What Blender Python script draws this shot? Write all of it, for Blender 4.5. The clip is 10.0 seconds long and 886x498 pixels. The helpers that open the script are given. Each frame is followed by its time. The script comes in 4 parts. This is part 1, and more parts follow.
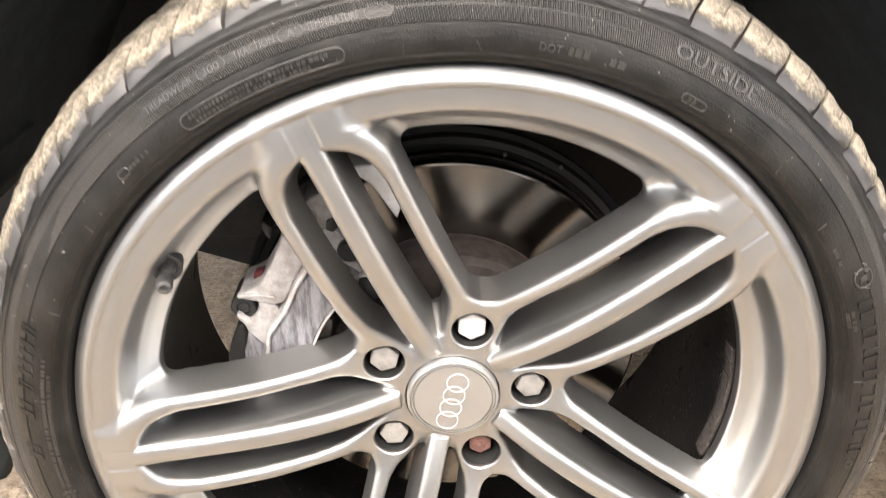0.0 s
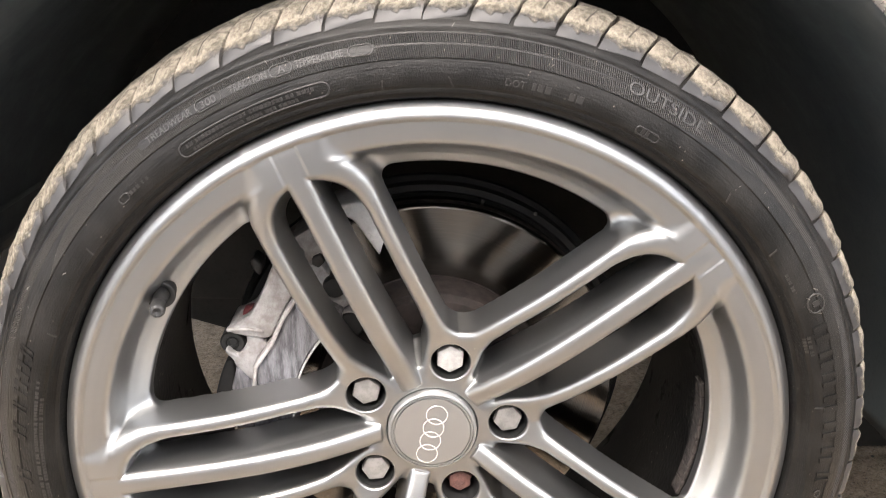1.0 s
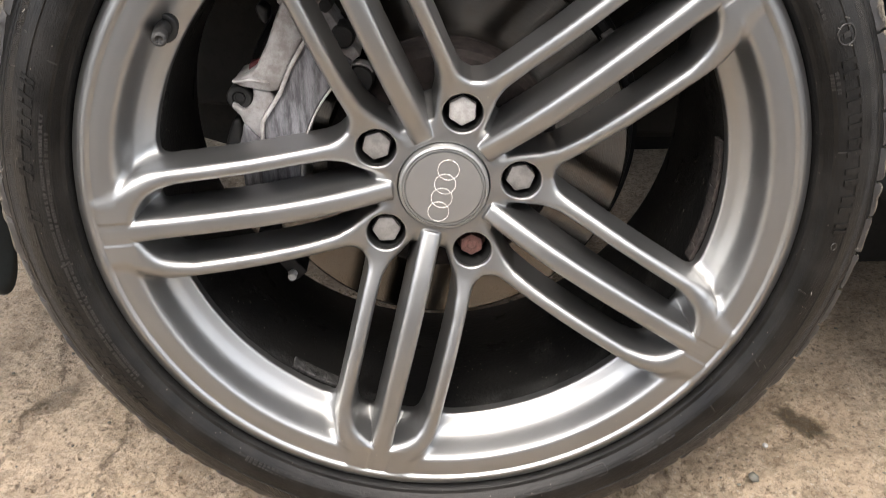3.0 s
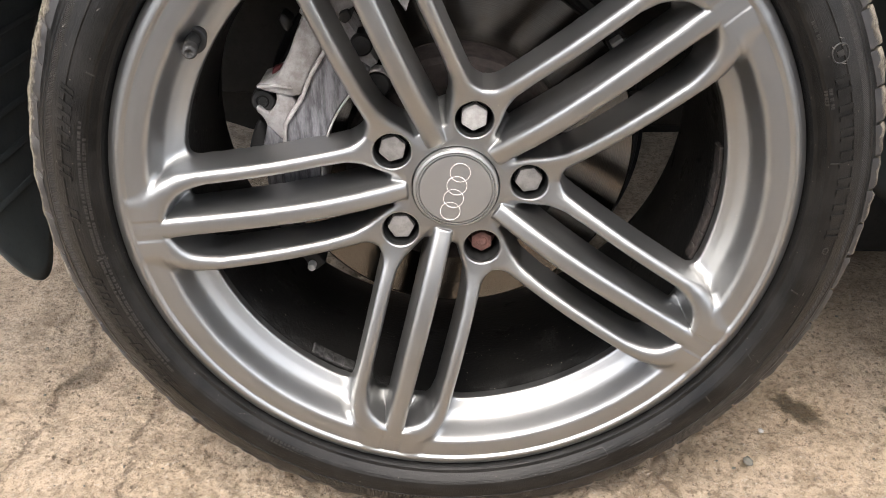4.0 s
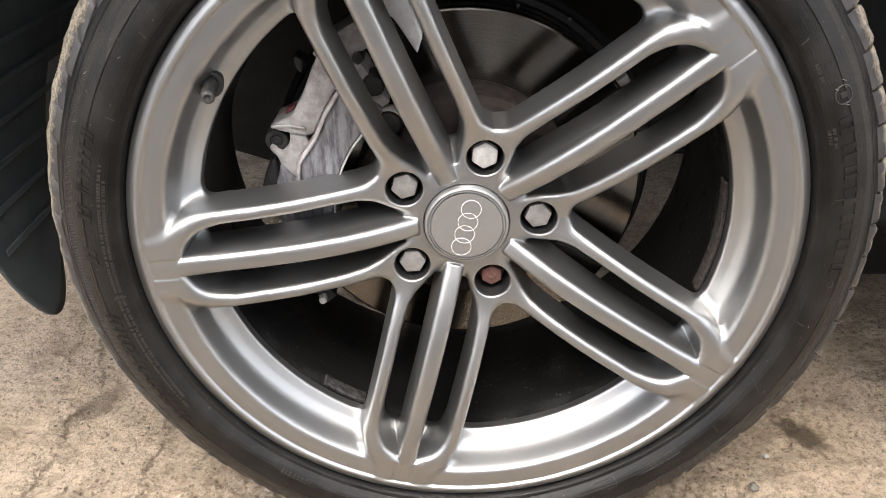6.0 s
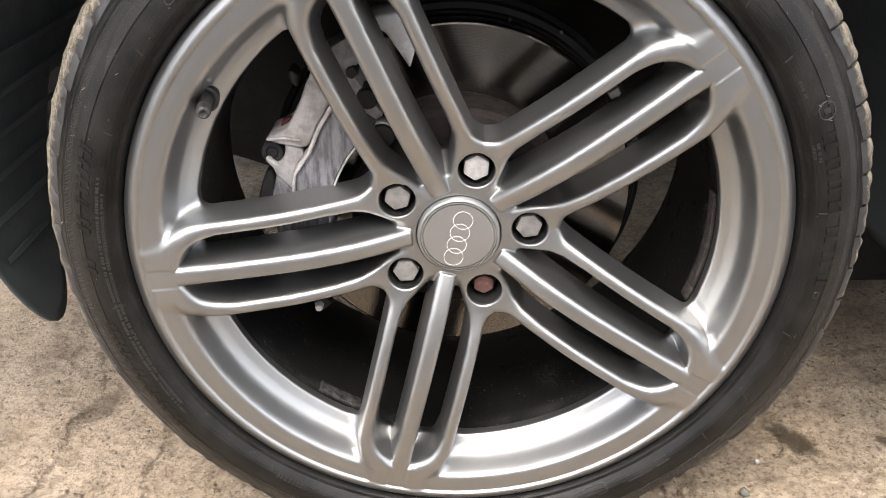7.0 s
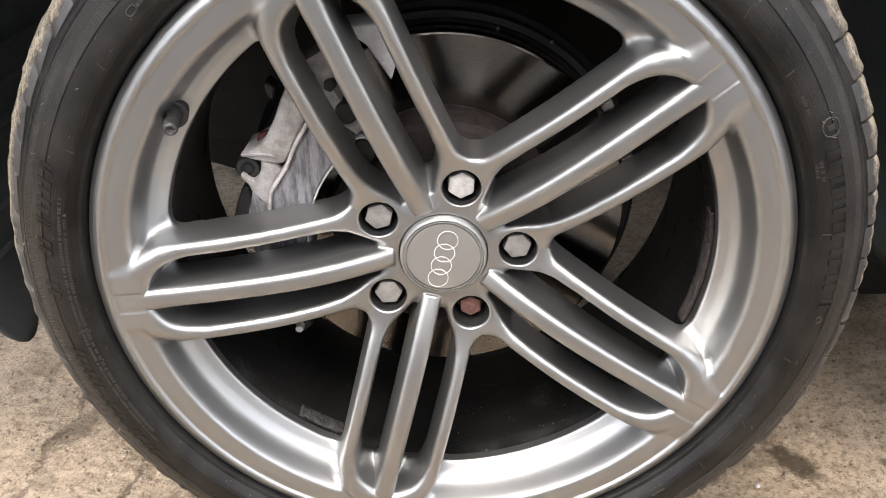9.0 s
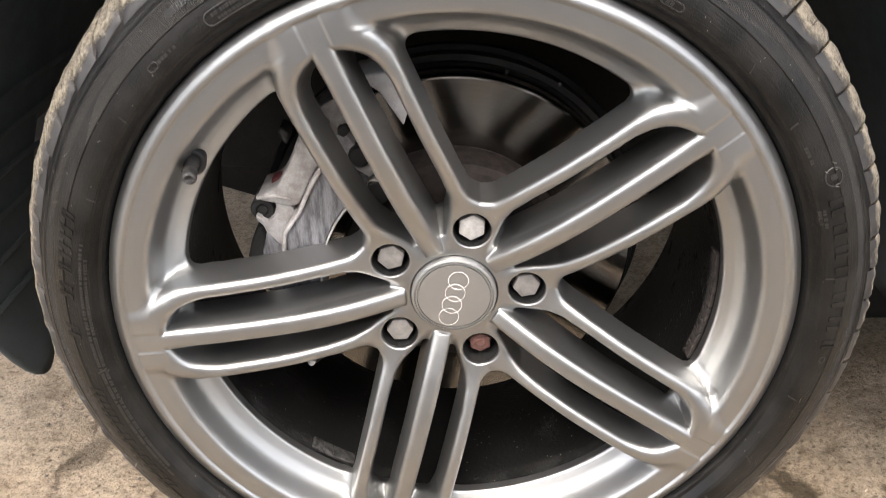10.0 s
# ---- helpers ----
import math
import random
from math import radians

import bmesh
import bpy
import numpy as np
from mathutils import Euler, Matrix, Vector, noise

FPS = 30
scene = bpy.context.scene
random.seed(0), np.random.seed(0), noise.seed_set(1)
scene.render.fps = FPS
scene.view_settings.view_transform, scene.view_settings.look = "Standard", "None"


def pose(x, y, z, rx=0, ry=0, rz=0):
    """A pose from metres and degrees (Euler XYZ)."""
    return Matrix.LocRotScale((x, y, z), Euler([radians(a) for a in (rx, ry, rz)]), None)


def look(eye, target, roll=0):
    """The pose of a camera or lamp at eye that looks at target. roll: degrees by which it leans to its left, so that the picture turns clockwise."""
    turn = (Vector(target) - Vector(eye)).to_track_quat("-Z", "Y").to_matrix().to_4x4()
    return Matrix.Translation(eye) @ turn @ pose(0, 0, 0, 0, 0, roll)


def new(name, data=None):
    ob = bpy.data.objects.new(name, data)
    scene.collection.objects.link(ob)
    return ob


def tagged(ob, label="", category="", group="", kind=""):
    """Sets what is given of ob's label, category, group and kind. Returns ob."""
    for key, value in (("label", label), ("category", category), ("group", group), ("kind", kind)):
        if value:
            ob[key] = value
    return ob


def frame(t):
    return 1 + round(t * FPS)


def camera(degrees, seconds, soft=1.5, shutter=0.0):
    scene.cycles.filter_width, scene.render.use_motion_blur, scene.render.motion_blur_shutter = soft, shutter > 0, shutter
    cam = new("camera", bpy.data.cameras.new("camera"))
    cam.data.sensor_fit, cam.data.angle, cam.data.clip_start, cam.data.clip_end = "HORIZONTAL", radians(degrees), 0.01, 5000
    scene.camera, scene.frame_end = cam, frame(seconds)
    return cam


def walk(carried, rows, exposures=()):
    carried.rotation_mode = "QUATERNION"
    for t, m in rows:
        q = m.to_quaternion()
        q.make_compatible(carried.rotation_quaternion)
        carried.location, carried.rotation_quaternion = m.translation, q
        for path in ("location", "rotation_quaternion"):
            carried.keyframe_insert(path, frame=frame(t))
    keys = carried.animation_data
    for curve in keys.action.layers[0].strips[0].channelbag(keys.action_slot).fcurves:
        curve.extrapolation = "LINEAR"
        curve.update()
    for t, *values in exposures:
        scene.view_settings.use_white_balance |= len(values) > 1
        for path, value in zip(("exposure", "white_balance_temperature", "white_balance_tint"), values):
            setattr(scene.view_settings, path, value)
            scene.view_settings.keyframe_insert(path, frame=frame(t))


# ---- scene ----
cam = camera(56.44, 10.0, soft=0.75, shutter=0.3)
PATH = [
    (0, (-0.0194, -0.4777, 0.6588), (0.0321, 1.2999, -0.2564), -0.66),
    (0.3, (-0.0076, -0.4870, 0.6185), (0.0477, 1.3215, -0.2337), -0.61),
    (0.5, (0.0001, -0.5136, 0.6197), (0.0615, 1.3262, -0.1620), -0.56),
    (0.7, (0.0000, -0.5219, 0.6448), (0.0656, 1.3470, -0.0645), -0.51),
    (1, (-0.0083, -0.5284, 0.6283), (0.0538, 1.3505, -0.0541), -0.50),
    (1.5, (-0.0134, -0.5253, 0.5930), (0.0460, 1.3555, -0.0845), -0.43),
    (2, (-0.0151, -0.5335, 0.5723), (0.0396, 1.3349, -0.1391), -0.39),
    (2.5, (-0.0090, -0.5407, 0.5465), (0.0266, 1.2832, -0.2733), -0.52),
    (3, (-0.0099, -0.5544, 0.5298), (0.0187, 1.2241, -0.3846), -0.62),
    (3.2, (-0.0156, -0.5628, 0.5234), (0.0102, 1.2074, -0.4072), -0.43),
    (4.3, (-0.0040, -0.5740, 0.5780), (-0.0225, 1.1590, -0.4190), -0.62),
    (4.5, (-0.0098, -0.5745, 0.5713), (-0.0082, 1.1748, -0.3983), -0.75),
    (5, (-0.0145, -0.5779, 0.5906), (-0.0164, 1.1708, -0.3799), -0.80),
    (5.5, (-0.0185, -0.5764, 0.5872), (-0.0237, 1.1722, -0.3836), -0.83),
    (5.7, (-0.0200, -0.5740, 0.5880), (-0.0210, 1.1760, -0.3790), -0.80),
    (6.8, (-0.0110, -0.5770, 0.5990), (-0.0070, 1.1760, -0.3630), -0.72),
    (7, (-0.0090, -0.5791, 0.6034), (-0.0198, 1.1698, -0.3667), -0.84),
    (7.5, (-0.0099, -0.5779, 0.5840), (-0.0222, 1.1717, -0.3848), -0.82),
    (8, (-0.0027, -0.5654, 0.5840), (-0.0159, 1.1842, -0.3848), -0.80),
    (8.5, (0.0033, -0.5494, 0.5972), (-0.0101, 1.2003, -0.3715), -0.87),
    (9, (0.0037, -0.5447, 0.6013), (-0.0091, 1.2053, -0.3668), -0.86),
    (9.5, (0.0011, -0.5437, 0.6019), (-0.0137, 1.2058, -0.3670), -0.88),
    (10, (-0.0035, -0.5419, 0.6337), (-0.0178, 1.2092, -0.3325), -0.92),
]
LIGHT = [(0.0, 2.88, 7350, 12), (0.3, 2.47, 7300, 12), (0.5, 2.4, 7250, 12), (1.0, 2.42, 7050, 12), (2.0, 2.31, 7000, 12), (2.5, 2.24, 6950, 11), (3.0, 1.78, 6950, 11), (4.5, 1.87, 6850, 11), (8.0, 1.97, 6850, 11), (9.0, 2.0, 6850, 11), (10.0, 1.99, 7000, 11)]
walk(cam, [(t, look(eye, target, roll)) for t, eye, target, roll in PATH], LIGHT)
import collections

# ---- daylight: a bright, hazy sky and a wide, weak sun ----
world = bpy.data.worlds.new("sky")
scene.world = world
world.use_nodes = True
wn = world.node_tree
sky = wn.nodes.new("ShaderNodeTexSky")
sky.sky_type, sky.sun_disc = "NISHITA", False
sky.sun_elevation, sky.sun_rotation = radians(64), radians(192)
sky.dust_density, sky.air_density = 3.0, 0.8
wn.nodes["Background"].inputs["Strength"].default_value = 0.26
haze = wn.nodes.new("ShaderNodeHueSaturation")
haze.inputs["Saturation"].default_value = 0.42
wn.links.new(sky.outputs[0], haze.inputs["Color"])
wn.links.new(haze.outputs[0], wn.nodes["Background"].inputs["Color"])
sun = new("sun", bpy.data.lights.new("sun", "SUN"))
sun.data.energy, sun.data.angle, sun.data.color = 0.38, radians(80), (1.0, 0.98, 0.95)
sun.matrix_world = look((-0.14, -0.68, 1.5), (0, 0, 0))

H = 0.298          # height of the wheel's axis
PHI = 14.2         # turn of the first bolt from upright, clockwise


# ---- materials ----
def material(name, color, rough=0.5, metal=0.0, coat=0.0, spec=0.5):
    m = bpy.data.materials.new(name)
    m.use_nodes = True
    b = m.node_tree.nodes["Principled BSDF"]
    b.inputs["Base Color"].default_value = (*color, 1)
    b.inputs["Roughness"].default_value = rough
    b.inputs["Metallic"].default_value = metal
    b.inputs["Coat Weight"].default_value = coat
    b.inputs["Specular IOR Level"].default_value = spec
    return m


class Graph:
    """Short hand for a material's nodes."""

    def __init__(self, m):
        self.tree = m.node_tree
        self.bsdf = m.node_tree.nodes["Principled BSDF"]
        self.place = self.node("ShaderNodeTexCoord").outputs["Object"]

    def node(self, kind, **values):
        n = self.tree.nodes.new(kind)
        for key, value in values.items():
            n.inputs[key].default_value = value
        return n

    def link(self, a, b):
        self.tree.links.new(a, b)

    def feed(self, socket, value):
        if hasattr(value, "links"):
            self.link(value, socket)
        else:
            socket.default_value = value

    def noise(self, scale, detail=4.0, rough=0.55, place=None, distort=0.0):
        n = self.node("ShaderNodeTexNoise", Scale=scale, Detail=detail, Roughness=rough, Distortion=distort)
        self.link(place or self.place, n.inputs["Vector"])
        return n.outputs["Fac"]

    def voronoi(self, scale, feature="F1", place=None):
        n = self.node("ShaderNodeTexVoronoi", Scale=scale)
        n.feature = feature
        self.link(place or self.place, n.inputs["Vector"])
        return n.outputs["Distance"]

    def steps(self, value, lo, hi, a=0.0, b=1.0):
        n = self.node("ShaderNodeMapRange")
        n.interpolation_type = "SMOOTHSTEP"
        for key, v in (("From Min", lo), ("From Max", hi), ("To Min", a), ("To Max", b)):
            n.inputs[key].default_value = v
        self.link(value, n.inputs["Value"])
        return n.outputs["Result"]

    def sums(self, kind, a, b=0.0):
        n = self.node("ShaderNodeMath")
        n.operation = kind
        self.feed(n.inputs[0], a)
        self.feed(n.inputs[1], b)
        return n.outputs[0]

    def mix(self, fac, a, b, kind="MIX"):
        n = self.node("ShaderNodeMix")
        n.data_type, n.blend_type = "RGBA", kind
        self.feed(n.inputs[0], fac)
        for socket, v in ((n.inputs[6], a), (n.inputs[7], b)):
            if hasattr(v, "links"):
                self.link(v, socket)
            else:
                socket.default_value = (*v, 1)
        return n.outputs[2]

    def bump(self, height, strength=0.3, distance=0.001, after=None):
        n = self.node("ShaderNodeBump", Strength=strength, Distance=distance)
        self.link(height, n.inputs["Height"])
        if after is not None:
            self.link(after, n.inputs["Normal"])
        return n.outputs["Normal"]

    def axes(self):
        n = self.node("ShaderNodeSeparateXYZ")
        self.link(self.place, n.inputs[0])
        return n.outputs

    def polar(self):
        """Radius and angle round the wheel's axis."""
        x, y, z = self.axes()
        r = self.sums("SQRT", self.sums("ADD", self.sums("MULTIPLY", x, x), self.sums("MULTIPLY", z, z)))
        return r, self.sums("ARCTAN2", x, z), y

    def color(self, v):
        self.feed_color(self.bsdf.inputs["Base Color"], v)

    def feed_color(self, socket, v):
        self.link(v, socket)

    def rough(self, v):
        self.feed(self.bsdf.inputs["Roughness"], v)

    def normal(self, v):
        self.link(v, self.bsdf.inputs["Normal"])


def silver_paint(name="silver_wheel_paint", light=1.0, low=0.39, high=0.46):
    m = material(name, (0.344, 0.34, 0.332), low, 1.0)
    g = Graph(m)
    dust = g.steps(g.noise(9, 6, 0.6), 0.40, 0.75)
    spots = g.sums("MULTIPLY", g.steps(g.voronoi(120), 0.085, 0.05), g.steps(g.noise(17, 3), 0.55, 0.62))
    c = g.mix(g.sums("MULTIPLY", dust, 0.35), tuple(light * v for v in (0.350, 0.353, 0.350)), tuple(light * v for v in (0.300, 0.302, 0.299)))
    c = g.mix(g.sums("MULTIPLY", spots, 0.8), c, (0.615, 0.59, 0.558))
    g.color(c)
    g.rough(g.sums("ADD", g.steps(g.noise(40, 6, 0.7), 0.25, 0.8, low, high), g.sums("MULTIPLY", spots, 0.3)))
    g.normal(g.bump(g.noise(1500, 2), 0.02, 0.0003))
    return m


def band(g, r, lo, hi, soft=0.0004):
    return g.sums("MULTIPLY", g.steps(r, lo - soft, lo + soft), g.steps(r, hi - soft, hi + soft, 1.0, 0.0))


def mud_look(g, r, clean, low=0.2985, high=0.3045):
    """Dried tan mud towards the tread, with a ragged lower edge. Returns colour, amount and height."""
    ragged = g.sums("ADD", r, g.sums("MULTIPLY", g.sums("SUBTRACT", g.noise(95, 5, 0.65), 0.5), 0.017))
    patchy = g.steps(g.noise(70, 6, 0.7), 0.34, 0.50, 0.45, 1.0)
    amount = g.sums("MULTIPLY", g.steps(ragged, low, high), patchy)
    grit = g.noise(620, 5, 0.7)
    tan = g.mix(g.steps(g.noise(120, 7, 0.75), 0.38, 0.62), (0.107, 0.0918, 0.0689), (0.377, 0.332, 0.262))
    tan = g.mix(g.steps(grit, 0.45, 0.75, 0, 0.55), tan, (0.131, 0.107, 0.0738))
    height = g.sums("MULTIPLY", amount, g.sums("ADD", g.noise(130, 6, 0.7), grit))
    return g.mix(g.sums("MULTIPLY", amount, 0.95), clean, tan), amount, height


def rubber():
    m = material("tyre_rubber", (0.05, 0.047, 0.044), 0.5, spec=0.25)
    g = Graph(m)
    r, a, y = g.polar()
    deg = g.sums("MULTIPLY", a, 180 / math.pi)
    fold = g.sums("SUBTRACT", g.sums("FLOORED_MODULO", g.sums("ADD", deg, 90), 180), 90)
    # fine ribs of the sidewall: a band all round and a crescent above and below
    ring = band(g, r, 0.2814, 0.2858)
    low = g.sums("ADD", g.steps(fold, 26, 52, 0.2728, 0.2818), 0)
    high = g.steps(fold, -62, -50, 0.2712, 0.2800)
    crescent = g.sums("MULTIPLY", g.sums("GREATER_THAN", r, low), g.sums("LESS_THAN", r, high))
    crescent = g.sums("MULTIPLY", crescent, g.sums("MULTIPLY", g.sums("GREATER_THAN", fold, -62), g.sums("LESS_THAN", fold, 52)))
    plate = g.sums("MULTIPLY", band(g, r, 0.2772, 0.2825), g.sums("MULTIPLY", g.sums("GREATER_THAN", deg, -37), g.sums("LESS_THAN", deg, -6.2)))
    ribs = g.sums("MULTIPLY", g.sums("MAXIMUM", ring, crescent), g.sums("SUBTRACT", 1, plate))
    lean = g.sums("ADD", g.sums("MULTIPLY", a, 1400), g.sums("MULTIPLY", r, 900))
    wave = g.sums("MULTIPLY", g.sums("SINE", lean), ribs)
    dust = g.noise(34, 6, 0.65)
    clean = g.mix(g.steps(dust, 0.35, 0.72), (0.0048, 0.0046, 0.0043), (0.0145, 0.0136, 0.0124))
    # even black at the bead paints the dark gap beside the rim
    clean = g.mix(g.steps(r, 0.2485, 0.2515, 0.75, 0.0), clean, (0.010, 0.010, 0.010))
    clean = g.mix(g.sums("MULTIPLY", g.sums("MULTIPLY", ribs, g.steps(wave, 0.1, 0.9)), 0.4), clean, (0.065, 0.061, 0.056))
    streak = g.node("ShaderNodeCombineXYZ")
    g.link(g.sums("MULTIPLY", a, 14), streak.inputs[0])
    g.link(g.sums("MULTIPLY", r, 900), streak.inputs[1])
    rings = g.noise(1.0, 4, 0.6, streak.outputs[0])
    clean = g.mix(g.steps(rings, 0.5, 0.8, 0, 0.35), clean, (0.018, 0.0165, 0.0145))
    fleck = g.sums("MULTIPLY", g.steps(g.voronoi(250), 0.13, 0.05), g.steps(g.noise(70, 3), 0.53, 0.61))
    clean = g.mix(g.sums("MULTIPLY", fleck, 0.6), clean, (0.35, 0.31, 0.26))
    c, amount, height = mud_look(g, r, clean, 0.3045, 0.3100)
    g.color(c)
    g.rough(g.sums("ADD", g.steps(dust, 0.3, 0.75, 0.29, 0.47), g.sums("MULTIPLY", amount, 0.3)))
    n = g.bump(wave, 0.8, 0.0006)
    n = g.bump(rings, 0.5, 0.0007, n)
    n = g.bump(g.noise(900, 3, 0.6), 0.5, 0.0006, n)
    n = g.bump(g.noise(190, 5, 0.7), 0.35, 0.0010, n)
    g.normal(g.bump(height, 0.7, 0.0016, n))
    return m


def mud_rubber():
    m = material("muddy_tread_rubber", (0.33, 0.27, 0.19), 0.9)
    g = Graph(m)
    r, a, y = g.polar()
    clean = g.mix(g.steps(g.noise(40, 5), 0.35, 0.7), (0.022, 0.021, 0.021), (0.045, 0.042, 0.04))
    c, amount, height = mud_look(g, r, clean, 0.2975, 0.3030)
    slant = g.sums("SUBTRACT", g.sums("MULTIPLY", a, 180 / math.pi), g.sums("MULTIPLY", g.sums("ADD", y, 0.045), 75))
    slant = g.sums("ADD", slant, g.sums("MULTIPLY", g.sums("SUBTRACT", g.noise(120, 3), 0.5), 0.5))
    sipe = g.sums("MULTIPLY", g.steps(g.sums("ABSOLUTE", slant), 0.04, 0.16, 1.0, 0.0), g.steps(r, 0.3005, 0.302))
    c = g.mix(g.sums("MULTIPLY", sipe, g.steps(g.noise(50, 3), 0.40, 0.55, 0.15, 0.85)), c, (0.04, 0.033, 0.026))
    g.color(c)
    g.rough(g.steps(amount, 0, 1, 0.5, 0.92))
    g.normal(g.bump(height, 1.0, 0.0030))
    return m


def crack(g, knots, x, y, wide=0.0022):
    """How near the ground is to a crack that runs along y through knots of (y, x)."""
    bend = g.node("ShaderNodeFloatCurve")
    ys = [k[0] for k in knots]
    lo, hi = min(ys), max(ys)
    c = bend.mapping.curves[0]
    pts = [((k[0] - lo) / (hi - lo), 0.5 + (k[1] - knots[0][1]) * 2) for k in sorted(knots)]
    c.points[0].location, c.points[1].location = pts[0], pts[-1]
    for p in pts[1:-1]:
        c.points.new(*p)
    bend.mapping.update()
    g.link(g.steps(y, lo, hi), bend.inputs["Value"])
    place = g.sums("ADD", g.sums("MULTIPLY", g.sums("SUBTRACT", bend.outputs[0], 0.5), 0.5), knots[0][1])
    wobble = g.sums("MULTIPLY", g.sums("SUBTRACT", g.noise(38, 6, 0.75), 0.5), 0.040)
    off = g.sums("ABSOLUTE", g.sums("SUBTRACT", g.sums("ADD", x, wobble), place))
    on = g.sums("MULTIPLY", g.sums("GREATER_THAN", y, lo), g.sums("LESS_THAN", y, hi))
    thin = g.sums("MULTIPLY", g.noise(30, 3), wide * 1.3)
    near = g.steps(g.sums("SUBTRACT", off, thin), -0.001, 0.0040, 1.0, 0.0)
    gone = g.steps(g.noise(22, 4, 0.6), 0.36, 0.50)
    return g.sums("MULTIPLY", g.sums("MULTIPLY", near, gone), on)


def stain(g, x, y, cx, cy, along, across, turn):
    c, s = math.cos(turn), math.sin(turn)
    dx, dy = g.sums("SUBTRACT", x, cx), g.sums("SUBTRACT", y, cy)
    u = g.sums("DIVIDE", g.sums("ADD", g.sums("MULTIPLY", dx, c), g.sums("MULTIPLY", dy, s)), along)
    v = g.sums("DIVIDE", g.sums("SUBTRACT", g.sums("MULTIPLY", dy, c), g.sums("MULTIPLY", dx, s)), across)
    d = g.sums("SQRT", g.sums("ADD", g.sums("MULTIPLY", u, u), g.sums("MULTIPLY", v, v)))
    d = g.sums("ADD", d, g.sums("MULTIPLY", g.sums("SUBTRACT", g.noise(80, 5, 0.7), 0.5), 1.4))
    return g.steps(d, 0.55, 1.15, 1.0, 0.0)


def concrete():
    m = material("dusty_concrete", (0.311, 0.274, 0.222), 0.9)
    g = Graph(m)
    x, y, z = g.axes()
    big, mid, fine = g.noise(3.0, 5), g.noise(17, 7, 0.66), g.noise(210, 6, 0.75)
    c = g.mix(g.steps(big, 0.35, 0.65), (0.50, 0.388, 0.272), (0.60, 0.483, 0.358))
    c = g.mix(g.steps(mid, 0.45, 0.72, 0, 0.65), c, (0.237, 0.174, 0.115))
    c = g.mix(g.steps(fine, 0.52, 0.63, 0, 0.75), c, (0.163, 0.115, 0.0703))
    c = g.mix(g.steps(g.noise(300, 4, 0.7), 0.56, 0.68, 0, 0.7), c, (0.622, 0.562, 0.474))
    c = g.mix(g.steps(g.noise(62, 7, 0.75), 0.48, 0.68, 0, 0.6), c, (0.244, 0.181, 0.118))
    c = g.mix(g.steps(g.noise(135, 6, 0.72), 0.50, 0.62, 0, 0.5), c, (0.175, 0.128, 0.085))
    c = g.mix(g.steps(g.noise(88, 5, 0.7), 0.57, 0.70, 0, 0.5), c, (0.580, 0.490, 0.375))
    pits = g.sums("MULTIPLY", g.sums("MAXIMUM", g.steps(g.voronoi(95), 0.26, 0.08), g.steps(g.voronoi(230), 0.26, 0.10)), g.steps(g.noise(24, 4), 0.44, 0.58))
    c = g.mix(g.sums("MULTIPLY", pits, 0.55), c, (0.0888, 0.0666, 0.0481))
    cracks = [crack(g, [(-0.08, -0.306), (0.0, -0.314), (0.06, -0.318), (0.105, -0.312), (0.2, -0.33)], x, y),
              crack(g, [(-0.12, -0.45), (0.05, -0.42), (0.14, -0.424), (0.18, -0.41), (0.34, -0.46)], x, y, 0.0014),
              crack(g, [(-0.16, 0.215), (-0.02, 0.196), (0.0, 0.188), (0.02, 0.198), (0.1, 0.18)], x, y, 0.0020)]
    deep = g.sums("MAXIMUM", g.sums("MAXIMUM", cracks[0], cracks[1]), cracks[2])
    c = g.mix(g.sums("MULTIPLY", deep, 0.75), c, (0.15, 0.11, 0.075))
    wet = g.sums("MAXIMUM", stain(g, x, y, 0.354, 0.087, 0.034, 0.018, radians(-58)), stain(g, x, y, 0.452, 0.083, 0.016, 0.009, radians(-20)))
    wet = g.sums("MAXIMUM", wet, g.sums("MULTIPLY", stain(g, x, y, -0.405, 0.150, 0.045, 0.018, radians(60)), 0.6))
    c = g.mix(g.sums("MULTIPLY", wet, 0.93), c, g.mix(g.steps(fine, 0.55, 0.7), (0.068, 0.0456, 0.0208), (0.24, 0.176, 0.096)))
    # unseen ground in front turns neutral grey, to tone what the wheel reflects
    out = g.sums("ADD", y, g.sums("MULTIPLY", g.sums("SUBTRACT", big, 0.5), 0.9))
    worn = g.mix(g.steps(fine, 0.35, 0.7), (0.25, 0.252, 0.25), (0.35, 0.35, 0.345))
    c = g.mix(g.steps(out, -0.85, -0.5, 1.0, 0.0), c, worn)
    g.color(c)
    g.rough(g.steps(wet, 0, 1, 0.9, 0.6))
    n = g.bump(mid, 0.9, 0.014)
    n = g.bump(g.noise(75, 6, 0.72), 1.0, 0.011, n)
    n = g.bump(fine, 1.0, 0.005, n)
    n = g.bump(g.sums("MAXIMUM", pits, deep), 0.9, 0.0, n)
    n.node.inputs["Distance"].default_value = -0.006
    g.normal(n)
    return m


